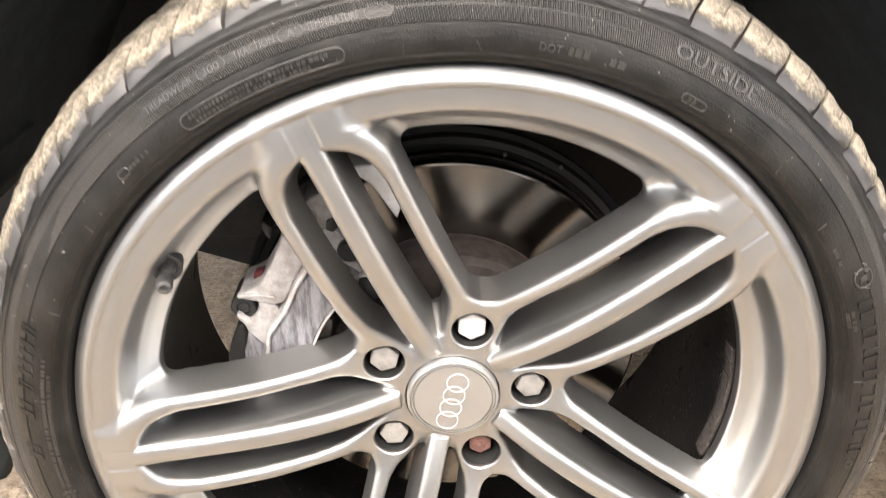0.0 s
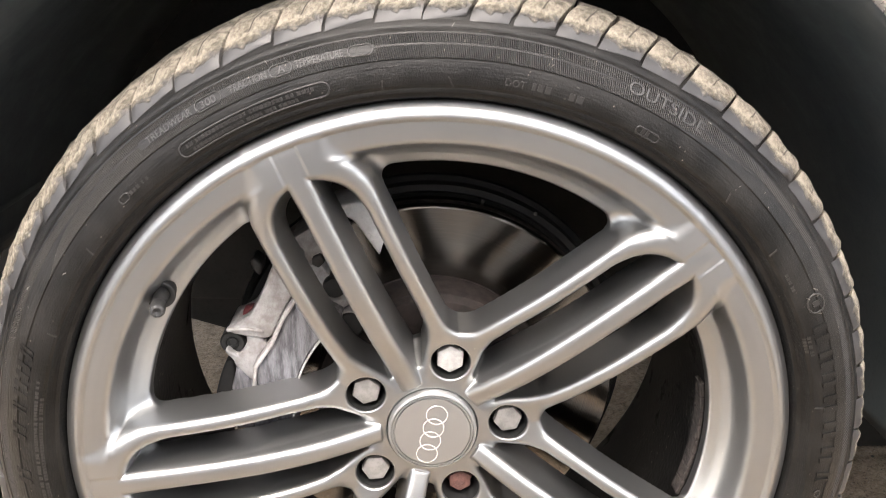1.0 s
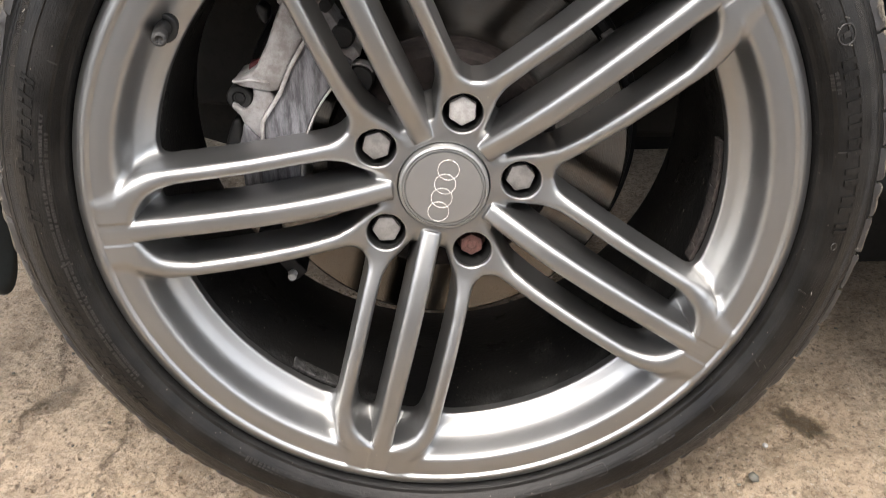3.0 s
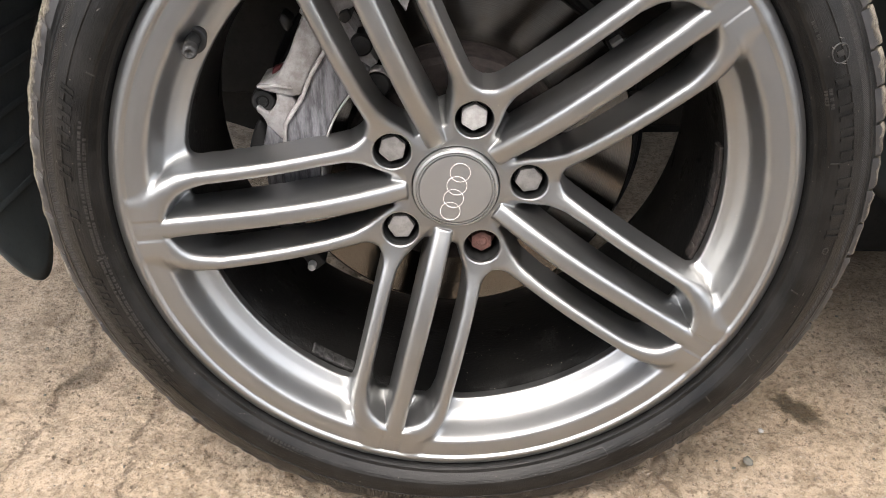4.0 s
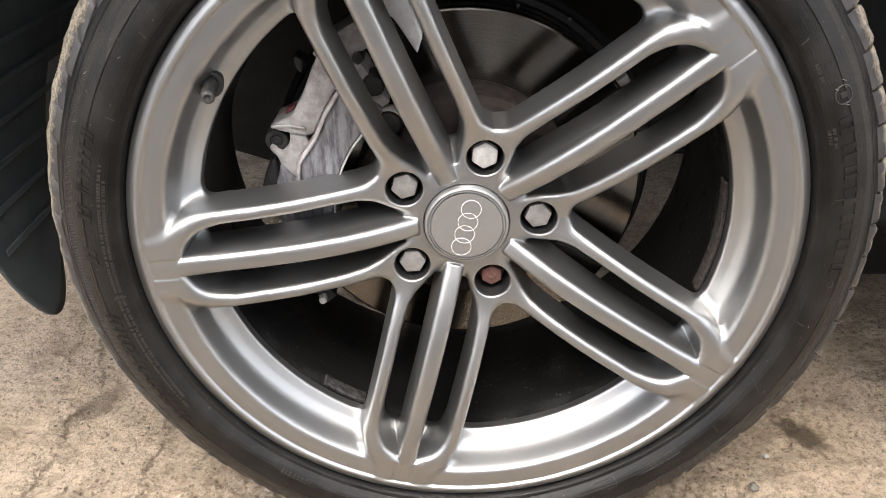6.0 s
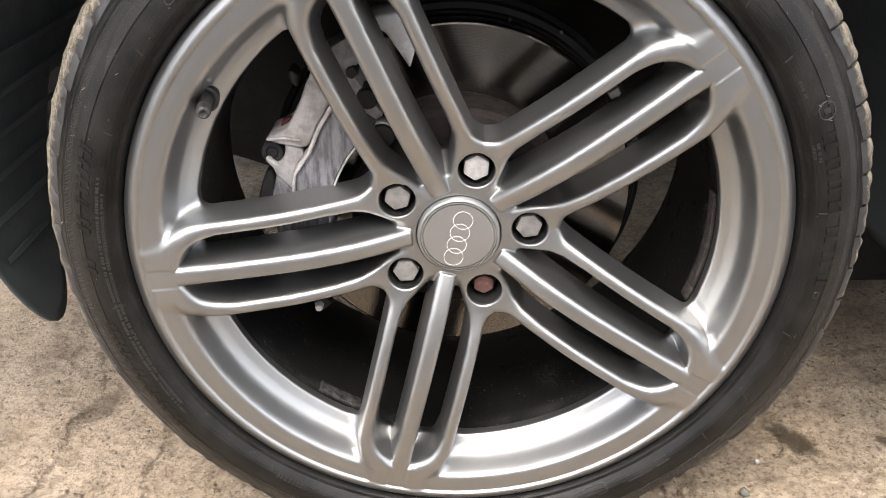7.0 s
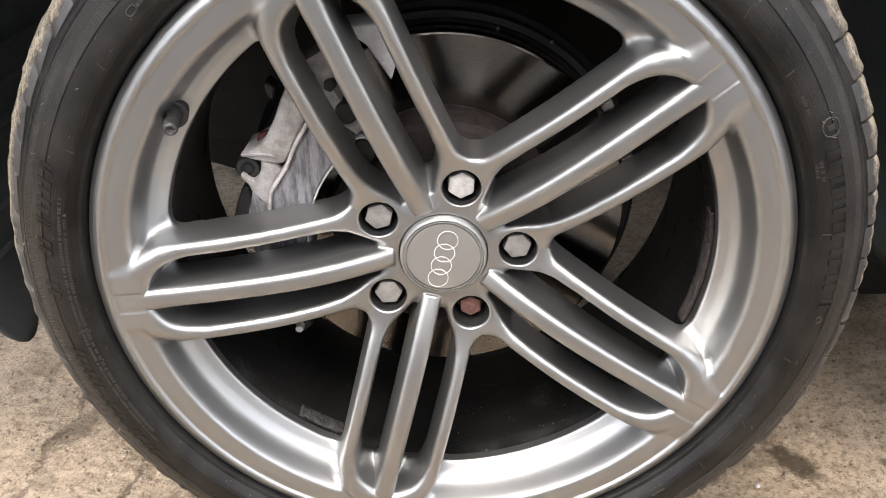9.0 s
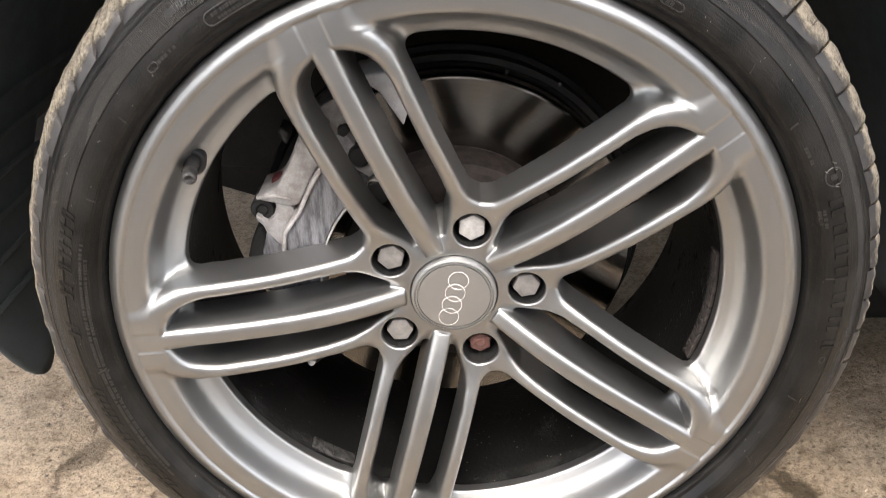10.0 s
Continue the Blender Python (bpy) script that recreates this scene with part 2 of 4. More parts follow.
def brushed_steel():
    m = material("worn_disc_steel", (0.22, 0.195, 0.17), 0.34, 1.0)
    g = Graph(m)
    r, a, y = g.polar()
    turnwise = g.node("ShaderNodeTangent")
    turnwise.direction_type, turnwise.axis = "RADIAL", "Y"
    g.link(turnwise.outputs[0], g.bsdf.inputs["Tangent"])
    g.bsdf.inputs["Anisotropic"].default_value = 1.0
    g.bsdf.inputs["Anisotropic Rotation"].default_value = 0.25
    v = g.node("ShaderNodeCombineXYZ")
    g.link(g.sums("MULTIPLY", r, 1600), v.inputs[0])
    rings = g.noise(1.0, 5, 0.7, v.outputs[0])
    rust = g.steps(g.noise(40, 6, 0.65), 0.45, 0.7)
    c = g.mix(g.steps(rings, 0.3, 0.7), (0.09, 0.083, 0.074), (0.23, 0.213, 0.193))
    g.color(g.mix(g.sums("MULTIPLY", rust, 0.35), c, (0.13, 0.09, 0.06)))
    g.rough(g.steps(rings, 0.3, 0.7, 0.13, 0.18))
    g.normal(g.bump(rings, 0.15, 0.0003))
    return m


def grimy(name, one, two, rough=0.6, metal=0.0, scale=60, bump=0.3, streaky=0.0):
    """A surface with two tones of grime, at two scales."""
    m = material(name, one, rough, metal)
    g = Graph(m)
    place = None
    if streaky:
        s = g.node("ShaderNodeMapping")
        s.inputs["Scale"].default_value = (1, 1, streaky)
        g.link(g.place, s.inputs["Vector"])
        place = s.outputs[0]
    a, b = g.noise(scale, 6, 0.65, place), g.noise(scale * 7, 4, 0.6, place)
    c = g.mix(g.steps(a, 0.35, 0.68), one, two)
    g.color(g.mix(g.steps(b, 0.5, 0.75, 0, 0.4), c, tuple(0.5 * v for v in one)))
    g.rough(g.steps(a, 0.3, 0.7, rough - 0.08, min(1, rough + 0.12)))
    g.normal(g.bump(b, bump, 0.0006))
    return m


def barrel_dirt_and_shade():
    m = material("dirty_shaded_barrel", (0.02, 0.019, 0.018), 0.45, spec=0.25)
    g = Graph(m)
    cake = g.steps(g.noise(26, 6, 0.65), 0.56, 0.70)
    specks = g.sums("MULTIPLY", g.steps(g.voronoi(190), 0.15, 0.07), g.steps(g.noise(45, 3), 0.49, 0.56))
    # near-black base holds brake dust and the shade inside the wheel together
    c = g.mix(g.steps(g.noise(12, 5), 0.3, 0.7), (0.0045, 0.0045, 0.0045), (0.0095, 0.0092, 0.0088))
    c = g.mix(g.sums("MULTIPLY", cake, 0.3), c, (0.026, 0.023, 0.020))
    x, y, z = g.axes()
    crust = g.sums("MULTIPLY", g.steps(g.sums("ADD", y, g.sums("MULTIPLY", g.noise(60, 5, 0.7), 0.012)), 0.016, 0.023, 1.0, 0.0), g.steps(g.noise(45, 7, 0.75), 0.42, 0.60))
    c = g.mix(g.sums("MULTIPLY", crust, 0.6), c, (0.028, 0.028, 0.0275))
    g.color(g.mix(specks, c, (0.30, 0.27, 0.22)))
    g.rough(g.steps(cake, 0, 1, 0.42, 0.85))
    g.normal(g.bump(g.sums("ADD", cake, g.noise(300, 5)), 0.4, 0.0015))
    return m


SILVER = silver_paint()
SATIN = silver_paint("satin_cap_paint", 1.15, 0.50, 0.56)
RUBBER = rubber()
MUD = mud_rubber()
CONCRETE = concrete()
BLACK = grimy("black_moulded_plastic", (0.040, 0.050, 0.055), (0.055, 0.066, 0.071), 0.55, scale=30)
# blacker than the liner, so the shade behind the wheel is in the colour
UNDER = grimy("black_underbody_shade", (0.017, 0.0185, 0.019), (0.026, 0.0265, 0.0265), 0.75, scale=25)
UNDER.node_tree.nodes["Principled BSDF"].inputs["Specular IOR Level"].default_value = 0.1
DARK = barrel_dirt_and_shade()
STEEL = brushed_steel()
CALIPER = grimy("silver_caliper_paint", (0.448, 0.438, 0.435), (0.268, 0.246, 0.23), 0.55, 0.1, 75, 0.9)
PAD = grimy("scuffed_grey_caliper_face", (0.235, 0.235, 0.25), (0.075, 0.074, 0.08), 0.5, 0.3, 190, 0.9, 0.2)
CHALK = grimy("chalky_caliper_casting", (0.78, 0.77, 0.76), (0.62, 0.60, 0.58), 0.6, 0.0, 60, 0.5)
CAPGREY = grimy("weathered_grey_bolt_cap", (0.254, 0.242, 0.23), (0.172, 0.164, 0.156), 0.5, 0.1, 110)
CAPPALE = grimy("chalky_pale_bolt_cap", (0.451, 0.443, 0.43), (0.312, 0.299, 0.287), 0.6, 0.0, 160)
RUST = grimy("rusty_bolt_steel", (0.20, 0.095, 0.08), (0.11, 0.058, 0.048), 0.75, 0.15, 220)
HAT = grimy("rusty_disc_hat", (0.034, 0.024, 0.021), (0.013, 0.010, 0.009), 0.8, 0.1, 90)
# painted dark of the holes, grime and shade in one black
POCKET = material("hole_grime_and_shade", (0.012, 0.012, 0.012), 0.55)
CHROME = material("polished_emblem_metal", (0.86, 0.85, 0.83), 0.45, 0.35)
RUBBERY = grimy("black_rubber", (0.010, 0.010, 0.010), (0.022, 0.021, 0.020), 0.55, scale=120)
CAKED = grimy("caked_rusty_weight", (0.040, 0.031, 0.027), (0.012, 0.010, 0.009), 0.8, 0.0, 200, 1.0)
LEAD = grimy("dirty_balance_weight", (0.070, 0.069, 0.068), (0.010, 0.010, 0.010), 0.5, 0.3, 220, 0.9)
RED = material("faded_red_plastic", (0.10, 0.018, 0.02), 0.6)
STONE = grimy("grey_pebble", (0.123, 0.119, 0.102), (0.18, 0.168, 0.139), 0.85, scale=150)
WALL = grimy("grey_render", (0.131, 0.127, 0.123), (0.18, 0.176, 0.168), 0.9, scale=3)
SHADE = grimy("grey_blocker_render", (0.221, 0.22, 0.215), (0.271, 0.268, 0.261), 0.9, scale=4)
PAINT = grimy("pale_silver_car_paint", (0.55, 0.56, 0.57), (0.50, 0.51, 0.52), 0.28, 0.6, 8, 0.02)


# ---- mesh helpers ----
def link_mesh(name, verts, faces, mat, parent=None, label="", smooth=True):
    me = bpy.data.meshes.new(name)
    me.from_pydata(verts, [], faces)
    me.materials.append(mat)
    me.shade_smooth() if smooth else me.shade_flat()
    me.update()
    ob = new(name, me)
    ob.parent = parent
    if label:
        tagged(ob, label)
    return ob


def part(name, bm, mat, parent=None, label="", smooth=True):
    me = bpy.data.meshes.new(name)
    bmesh.ops.recalc_face_normals(bm, faces=bm.faces)
    bm.to_mesh(me)
    bm.free()
    me.materials.append(mat)
    me.shade_smooth() if smooth else me.shade_flat()
    ob = new(name, me)
    ob.parent = parent
    if label:
        tagged(ob, label)
    return ob


def sharp(ob, degrees=35):
    ob.data.set_sharp_from_angle(angle=radians(degrees))
    return ob


def spline(knots, step=0.0002, soft=0.008):
    """A smooth curve through a few knots, as a function."""
    xs, ys = zip(*knots)
    t = np.arange(xs[0] - 0.06, xs[-1] + 0.06, step)
    v = np.interp(t, xs, ys)
    n = max(3, int(soft / step)) | 1
    win = np.hanning(n + 2)[1:-1]
    pad = np.pad(v, n // 2, mode="edge")
    v = np.convolve(pad, win / win.sum(), mode="valid")
    return lambda q: np.interp(q, t, v)


def lathe(profile, count=256, close=False):
    """Faces of a profile of (radius, y) turned round the y axis."""
    p = np.array(profile)
    a = np.linspace(0, 2 * np.pi, count, endpoint=False)
    n = len(p)
    verts = np.stack([p[None, :, 0] * np.sin(a)[:, None], np.repeat(p[None, :, 1], count, 0), p[None, :, 0] * np.cos(a)[:, None]], -1).reshape(-1, 3)
    faces = []
    for i in range(count):
        j = (i + 1) % count
        for k in range(n if close else n - 1):
            l = (k + 1) % n
            faces.append((i * n + k, i * n + l, j * n + l, j * n + k))
    return verts, faces


def turned(name, profile, mat, parent=None, label="", count=256, close=False, at=(0, 0, 0)):
    v, f = lathe(profile, count, close)
    ob = link_mesh(name, v + np.array(at), f, mat, parent, label)
    ob.data.set_sharp_from_angle(angle=radians(24))
    return ob


def prism(outline, y0, y1, bevel=0.0, seg=2):
    """A bmesh: an outline of (x, z) stretched from y0 to y1, its edges rounded."""
    bm = bmesh.new()
    a = [bm.verts.new((x, y0, z)) for x, z in outline]
    f = bm.faces.new(a)
    out = bmesh.ops.extrude_face_region(bm, geom=[f])
    bmesh.ops.translate(bm, verts=[v for v in out["geom"] if isinstance(v, bmesh.types.BMVert)], vec=(0, y1 - y0, 0))
    bmesh.ops.recalc_face_normals(bm, faces=bm.faces)
    if bevel:
        bmesh.ops.bevel(bm, geom=bm.edges[:], offset=bevel, segments=seg, affect="EDGES", profile=0.5, clamp_overlap=True)
    return bm


def smin(a, b, k):
    h = np.clip(0.5 + 0.5 * (b - a) / k, 0, 1)
    return b * (1 - h) + a * h - k * h * (1 - h)


def smax(a, b, k):
    return -smin(-a, -b, k)


def skin(vol, origin, h):
    """Surface nets: vertices, quads and normals of the zero level of a volume (negative inside)."""
    inside = vol < 0
    nx, ny, nz = vol.shape
    corner = [(i, j, k) for i in (0, 1) for j in (0, 1) for k in (0, 1)]
    cut = lambda a, c: a[c[0]:nx - 1 + c[0], c[1]:ny - 1 + c[1], c[2]:nz - 1 + c[2]]
    count = sum(cut(inside, c).astype(np.int8) for c in corner)
    ci, cj, ck = np.nonzero((count > 0) & (count < 8))
    ids = np.full((nx - 1, ny - 1, nz - 1), -1, np.int32)
    ids[ci, cj, ck] = np.arange(len(ci))
    total, hits = np.zeros((len(ci), 3)), np.zeros(len(ci))
    value = {c: vol[ci + c[0], cj + c[1], ck + c[2]].astype(float) for c in corner}
    for a in corner:
        for axis in range(3):
            if a[axis] == 0:
                b = tuple(1 if n == axis else a[n] for n in range(3))
                va, vb = value[a], value[b]
                on = (va < 0) != (vb < 0)
                t = np.where(on, va / np.where(on, va - vb, 1), 0)
                p = np.array(a, float)[None] + t[:, None] * np.eye(3)[axis][None]
                total[on] += p[on]
                hits[on] += 1
    local = total / hits[:, None]
    verts = (np.stack([ci, cj, ck], -1) + local) * h + np.array(origin)
    normal = np.zeros((len(ci), 3))
    u, v, w = local.T
    low = lambda x, e: x if e else 1 - x
    for axis in range(3):
        b, c = [n for n in range(3) if n != axis]
        for p in corner:
            if p[axis] == 0:
                q = tuple(1 if n == axis else p[n] for n in range(3))
                wgt = low(local[:, b], p[b]) * low(local[:, c], p[c])
                normal[:, axis] += wgt * (value[q] - value[p])
    normal /= np.linalg.norm(normal, axis=1, keepdims=True) + 1e-12
    quads = []
    for axis in range(3):
        sl = [slice(0, n) for n in (nx, ny, nz)]
        lo, hi = list(sl), list(sl)
        lo[axis], hi[axis] = slice(0, vol.shape[axis] - 1), slice(1, vol.shape[axis])
        one, two = inside[tuple(lo)], inside[tuple(hi)]
        e = np.array(np.nonzero(one != two)).T
        b, c = [(1, 2), (2, 0), (0, 1)][axis]
        e = e[(e[:, b] > 0) & (e[:, c] > 0) & (e[:, b] < vol.shape[b] - 1) & (e[:, c] < vol.shape[c] - 1)]
        flip = ~one[tuple(e.T)]
        def cell(db, dc):
            q = e.copy()
            q[:, b] += db
            q[:, c] += dc
            return ids[tuple(q.T)]
        quad = np.stack([cell(-1, -1), cell(0, -1), cell(0, 0), cell(-1, 0)], -1)
        quad[flip] = quad[flip][:, ::-1]
        quads.append(quad)
    return verts, np.concatenate(quads), normal


def net_part(name, verts, quads, normals, mat, parent, label=""):
    used, back = np.unique(quads, return_inverse=True)
    me = bpy.data.meshes.new(name)
    me.from_pydata(verts[used].tolist(), [], back.reshape(-1, 4).tolist())
    me.materials.append(mat)
    me.shade_smooth()
    me.normals_split_custom_set_from_vertices(normals[used].tolist())
    ob = new(name, me)
    ob.parent = parent
    if label:
        tagged(ob, label)
    return ob


# ---- ground: one sheet, fine near the wheel ----
def ground():
    t = np.linspace(-1, 1, 701)
    c = 0.64 * t + 60.0 * np.sign(t) * np.abs(t) ** 9
    x, y = np.meshgrid(c, c + 0.1, indexing="ij")
    z = np.zeros_like(x)
    near = np.exp(-((x / 0.9) ** 2 + (y / 0.9) ** 2))
    for i in range(x.shape[0]):
        for j in range(x.shape[1]):
            if near[i, j] > 0.05:
                p = Vector((x[i, j], y[i, j], 0))
                z[i, j] = near[i, j] * (0.005 * noise.noise(p * 6) + 0.0050 * noise.noise(p * 19) + 0.0046 * noise.noise(p * 44) + 0.0036 * noise.noise(p * 95) + 0.0022 * noise.noise(p * 190) - 0.013 * max(0, noise.noise(p * 75) - 0.30)) - 0.0025
    n = len(t)
    verts = np.stack([x, y, z], -1).reshape(-1, 3)
    i, j = np.meshgrid(np.arange(n - 1), np.arange(n - 1), indexing="ij")
    a = (i * n + j).ravel()
    faces = np.stack([a, a + n, a + n + 1, a + 1], -1).tolist()
    ob = link_mesh("ground", verts.tolist(), faces, CONCRETE)
    tagged(ob, "dusty beige concrete yard with cracks and grit", "ground", kind="structure")


ground()


# ---- the alloy wheel ----
RIDGE = spline([(0.03, -0.0030), (0.037, -0.0068), (0.05, -0.0134), (0.07, -0.0224), (0.09, -0.029), (0.11, -0.034), (0.13, -0.0375), (0.15, -0.040),
                (0.17, -0.042), (0.19, -0.0436), (0.21, -0.0453), (0.236, -0.0456), (0.2412, -0.0449), (0.2470, -0.0400), (0.26, -0.03)], soft=0.03)
RAIL = spline([(0.04, -0.0045), (0.055, -0.005), (0.07, -0.009), (0.08, -0.0135), (0.09, -0.018), (0.11, -0.025), (0.13, -0.031), (0.15, -0.035),
               (0.17, -0.038), (0.19, -0.0405), (0.205, -0.0445), (0.215, -0.0461), (0.236, -0.0462), (0.2412, -0.0452), (0.2470, -0.0398), (0.26, -0.03)], soft=0.024)
HALF = spline([(0.05, 0.0405), (0.200, 0.0405), (0.212, 0.0360), (0.222, 0.0280), (0.230, 0.0240), (0.25, 0.0225)], soft=0.016)
SLOT = spline([(0.036, 0.0), (0.040, 0.0085), (0.046, 0.0115), (0.053, 0.0152), (0.060, 0.0192), (0.069, 0.0250), (0.08, 0.0288), (0.1, 0.0302), (0.18, 0.0302), (0.192, 0.0278), (0.2, 0.0243),
               (0.206, 0.0190), (0.211, 0.0105), (0.2145, 0.0)], soft=0.008)
WALL_CURVE = spline([(0.195, -0.0055), (0.2028, -0.0095), (0.2095, -0.0148), (0.2148, -0.0208), (0.2172, -0.0280), (0.2188, -0.0365), (0.2204, -0.0412), (0.2228, -0.0430), (0.2300, -0.0443), (0.2365, -0.0447), (0.26, -0.0449)], soft=0.0050)
LIP = spline([(0.2, 0.0), (0.2350, 0.0), (0.2368, -0.0022), (0.2380, -0.0027), (0.2400, -0.0022), (0.2430, -0.0006), (0.2470, 0.0028), (0.26, 0.015)], soft=0.0012)


def RIM(r):
    return WALL_CURVE(r) + LIP(r)


def flat_fields(x, z):
    """What of the alloy's shape depends on the place across the wheel alone."""
    r = np.hypot(x, z)
    rel = np.mod(np.arctan2(x, z) - radians(PHI + 36) + radians(36), radians(72)) - radians(36)
    s, w = r * np.cos(rel), np.abs(r * np.sin(rel))
    rb = np.hypot(r * np.cos(radians(36) - np.abs(rel)) - 0.056, r * np.sin(radians(36) - np.abs(rel)))
    foot = smin(smin(w - HALF(s), rb - 0.0235, 0.010), r - 0.054, 0.006)
    slope = (SLOT(s + 0.0005) - SLOT(s - 0.0005)) / 0.001
    slot = np.maximum(0.0077 - w, (w - SLOT(s)) / np.sqrt(1 + slope ** 2))
    steep = np.sqrt(1 + ((RIM(r + 0.0005) - RIM(r - 0.0005)) / 0.001) ** 2)
    soft = np.interp(s, [0.185, 0.204, 0.222, 0.235], [0.0058, 0.0115, 0.0100, 0.0040])
    ramp = np.interp(s, [0.030, 0.040, 0.048, 0.061, 0.068], [-0.010, -0.0060, -0.0020, 0.022, 0.09])
    return r, s, w, rb, foot, slot, RIDGE(s), RAIL(s), RIM(r), steep, soft, ramp


def alloy_field(flat, y):
    """Distance to the alloy's surface, negative inside."""
    r, s, w, rb, foot, slot, ridge_top, rail_top, rim_top, steep, soft, ramp = flat
    # towards the rim the spoke's middle runs on as a shallow groove
    u = np.clip((w - 0.0070) / 0.0024, 0, 1)
    groove = np.clip((s - 0.188) / 0.004, 0, 1) * (1 - u * u * (3 - 2 * u))
    rail_top = rail_top + groove * np.maximum(ridge_top - rail_top, 0)
    deep = np.clip(y - rail_top, 0, 0.04)
    body = smax(foot - 0.07 * deep, rail_top - y, soft)
    body = smax(body, -smax(slot + 0.08 * deep, 0.8 * (y - ramp), 0.003), 0.0058)
    ridge = smax(w - 0.0075 - 0.05 * np.clip(y - ridge_top, 0, 0.04), ridge_top - y, 0.0060)
    ridge = smax(ridge, 0.0368 - s, 0.0014)
    body = smin(body, ridge, 0.0012)
    body = np.maximum(body, y - np.minimum(rail_top + 0.034, 0.03))
    rim = smax(np.maximum((rim_top - y) / steep, y), 0.2022 - r, 0.0018)
    u = np.clip((w - 0.009) / 0.018, 0, 1)
    inner = 0.12 + 0.88 * u * u * (3 - 2 * u)
    body = smin(body, rim, 0.0045 * inner + 0.0075 * np.clip((y - rail_top - 0.0015) / 0.012, 0, 1))
    body = smax(body, r - 0.2472, 0.0018)
    body = smax(body, -np.maximum(rb - 0.0142, y - 0.022), 0.0016)
    return smax(body, -np.maximum(r - 0.0334, y - 0.014), 0.0012)


def alloy_skin(h=0.00118):
    lim, y0, y1 = 0.2540, -0.054, 0.036
    g, ys = np.arange(-lim, lim + h, h), np.arange(y0, y1, h)
    x, z = np.meshgrid(g, g, indexing="ij")
    flat = flat_fields(x, z)
    vol = np.empty((len(g), len(ys), len(g)), np.float32)
    for n, y in enumerate(ys):
        vol[:, n, :] = alloy_field(flat, y)
    verts, quads, normals = skin(vol, (-lim, y0, -lim), h)
    exact = lambda p: alloy_field(flat_fields(p[:, 0], p[:, 2]), p[:, 1])
    def slopes(p, e=0.00045):
        return np.stack([exact(p + d) - exact(p - d) for d in np.eye(3) * e], -1) / (2 * e)
    for _ in range(2):
        n = slopes(verts)
        size = (n ** 2).sum(1)
        verts = verts - np.clip(exact(verts) / np.maximum(size, 0.3), -0.0006, 0.0006)[:, None] * n
    n = slopes(verts)
    return verts, quads, n / (np.linalg.norm(n, axis=1, keepdims=True) + 1e-9)


wheel = new("car_wheel")
wheel.location = (0, 0, H)
tagged(wheel, "silver five-spoke alloy car wheel with low-profile muddy tyre on concrete", "wheel")


def alloy():
    verts, quads, normals = alloy_skin()
    mid = verts[quads].mean(1)
    r = np.hypot(mid[:, 0], mid[:, 2])
    turn = np.degrees(np.arctan2(mid[:, 0], mid[:, 2])) - (PHI + 36)
    k = np.round(turn / 72).astype(int)
    rel = np.radians(turn - 72 * k)
    s = r * np.cos(rel)
    k = k % 5
    zone = np.where(r > 0.204, 5, np.where(s < 0.07, 6, k))
    for n in range(5):
        net_part("spoke", verts, quads[zone == n], normals, SILVER, wheel)
    net_part("rim", verts, quads[zone == 5], normals, SILVER, wheel)
    net_part("hub", verts, quads[zone == 6], normals, SILVER, wheel)


alloy()
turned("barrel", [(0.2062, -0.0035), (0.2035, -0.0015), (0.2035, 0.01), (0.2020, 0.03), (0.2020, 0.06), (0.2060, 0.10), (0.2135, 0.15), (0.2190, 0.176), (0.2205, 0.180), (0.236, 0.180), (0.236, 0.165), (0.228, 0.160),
                  (0.216, 0.12), (0.214, 0.0), (0.2075, -0.0025)], DARK, wheel, "dusty wheel barrel caked with dirt, its shade painted near black", close=True)


def polar(r, degrees, y=0.0):
    return Vector((r * math.sin(radians(degrees)), y, r * math.cos(radians(degrees))))


def hexagon(radius, turn=0.0):
    return [(radius * math.sin(radians(60 * n + turn)), radius * math.cos(radians(60 * n + turn))) for n in range(6)]


def shifted(bm, v):
    bmesh.ops.translate(bm, verts=bm.verts[:], vec=v)
    return bm


# centre cap with its ring emblem
cap = turned("centre_cap", [(0.0, -0.0091), (0.012, -0.0091), (0.0273, -0.0089), (0.0276, -0.0074), (0.0282, -0.0074), (0.0285, -0.0089), (0.0293, -0.0088), (0.0296, -0.0076), (0.0301, -0.0076), (0.0303, -0.0090), (0.0318, -0.0083), (0.0326, -0.0068), (0.0327, 0.012)],
             SATIN, wheel, "satin silver centre cap", count=128)
sharp(cap, 30)


def ring_emblem():
    for n in range(4):
        bm = bmesh.new()
        c = polar(-0.0184 + 0.0110 * n, 13.4, -0.0093)
        big, thin, rows = 0.0076, 0.00021, 48
        loops = []
        for i in range(rows):
            a = 2 * math.pi * i / rows
            loops.append([bm.verts.new((c.x + (big + thin * math.cos(b)) * math.sin(a), c.y + 0.7 * thin * math.sin(b), c.z + (big + thin * math.cos(b)) * math.cos(a)))
                          for b in (2 * math.pi * k / 8 for k in range(8))])
        for i in range(rows):
            for k in range(8):
                bm.faces.new((loops[i][k], loops[i][(k + 1) % 8], loops[(i + 1) % rows][(k + 1) % 8], loops[(i + 1) % rows][k]))
        part("emblem_ring", bm, CHROME, cap, "thin polished metal ring")


ring_emblem()


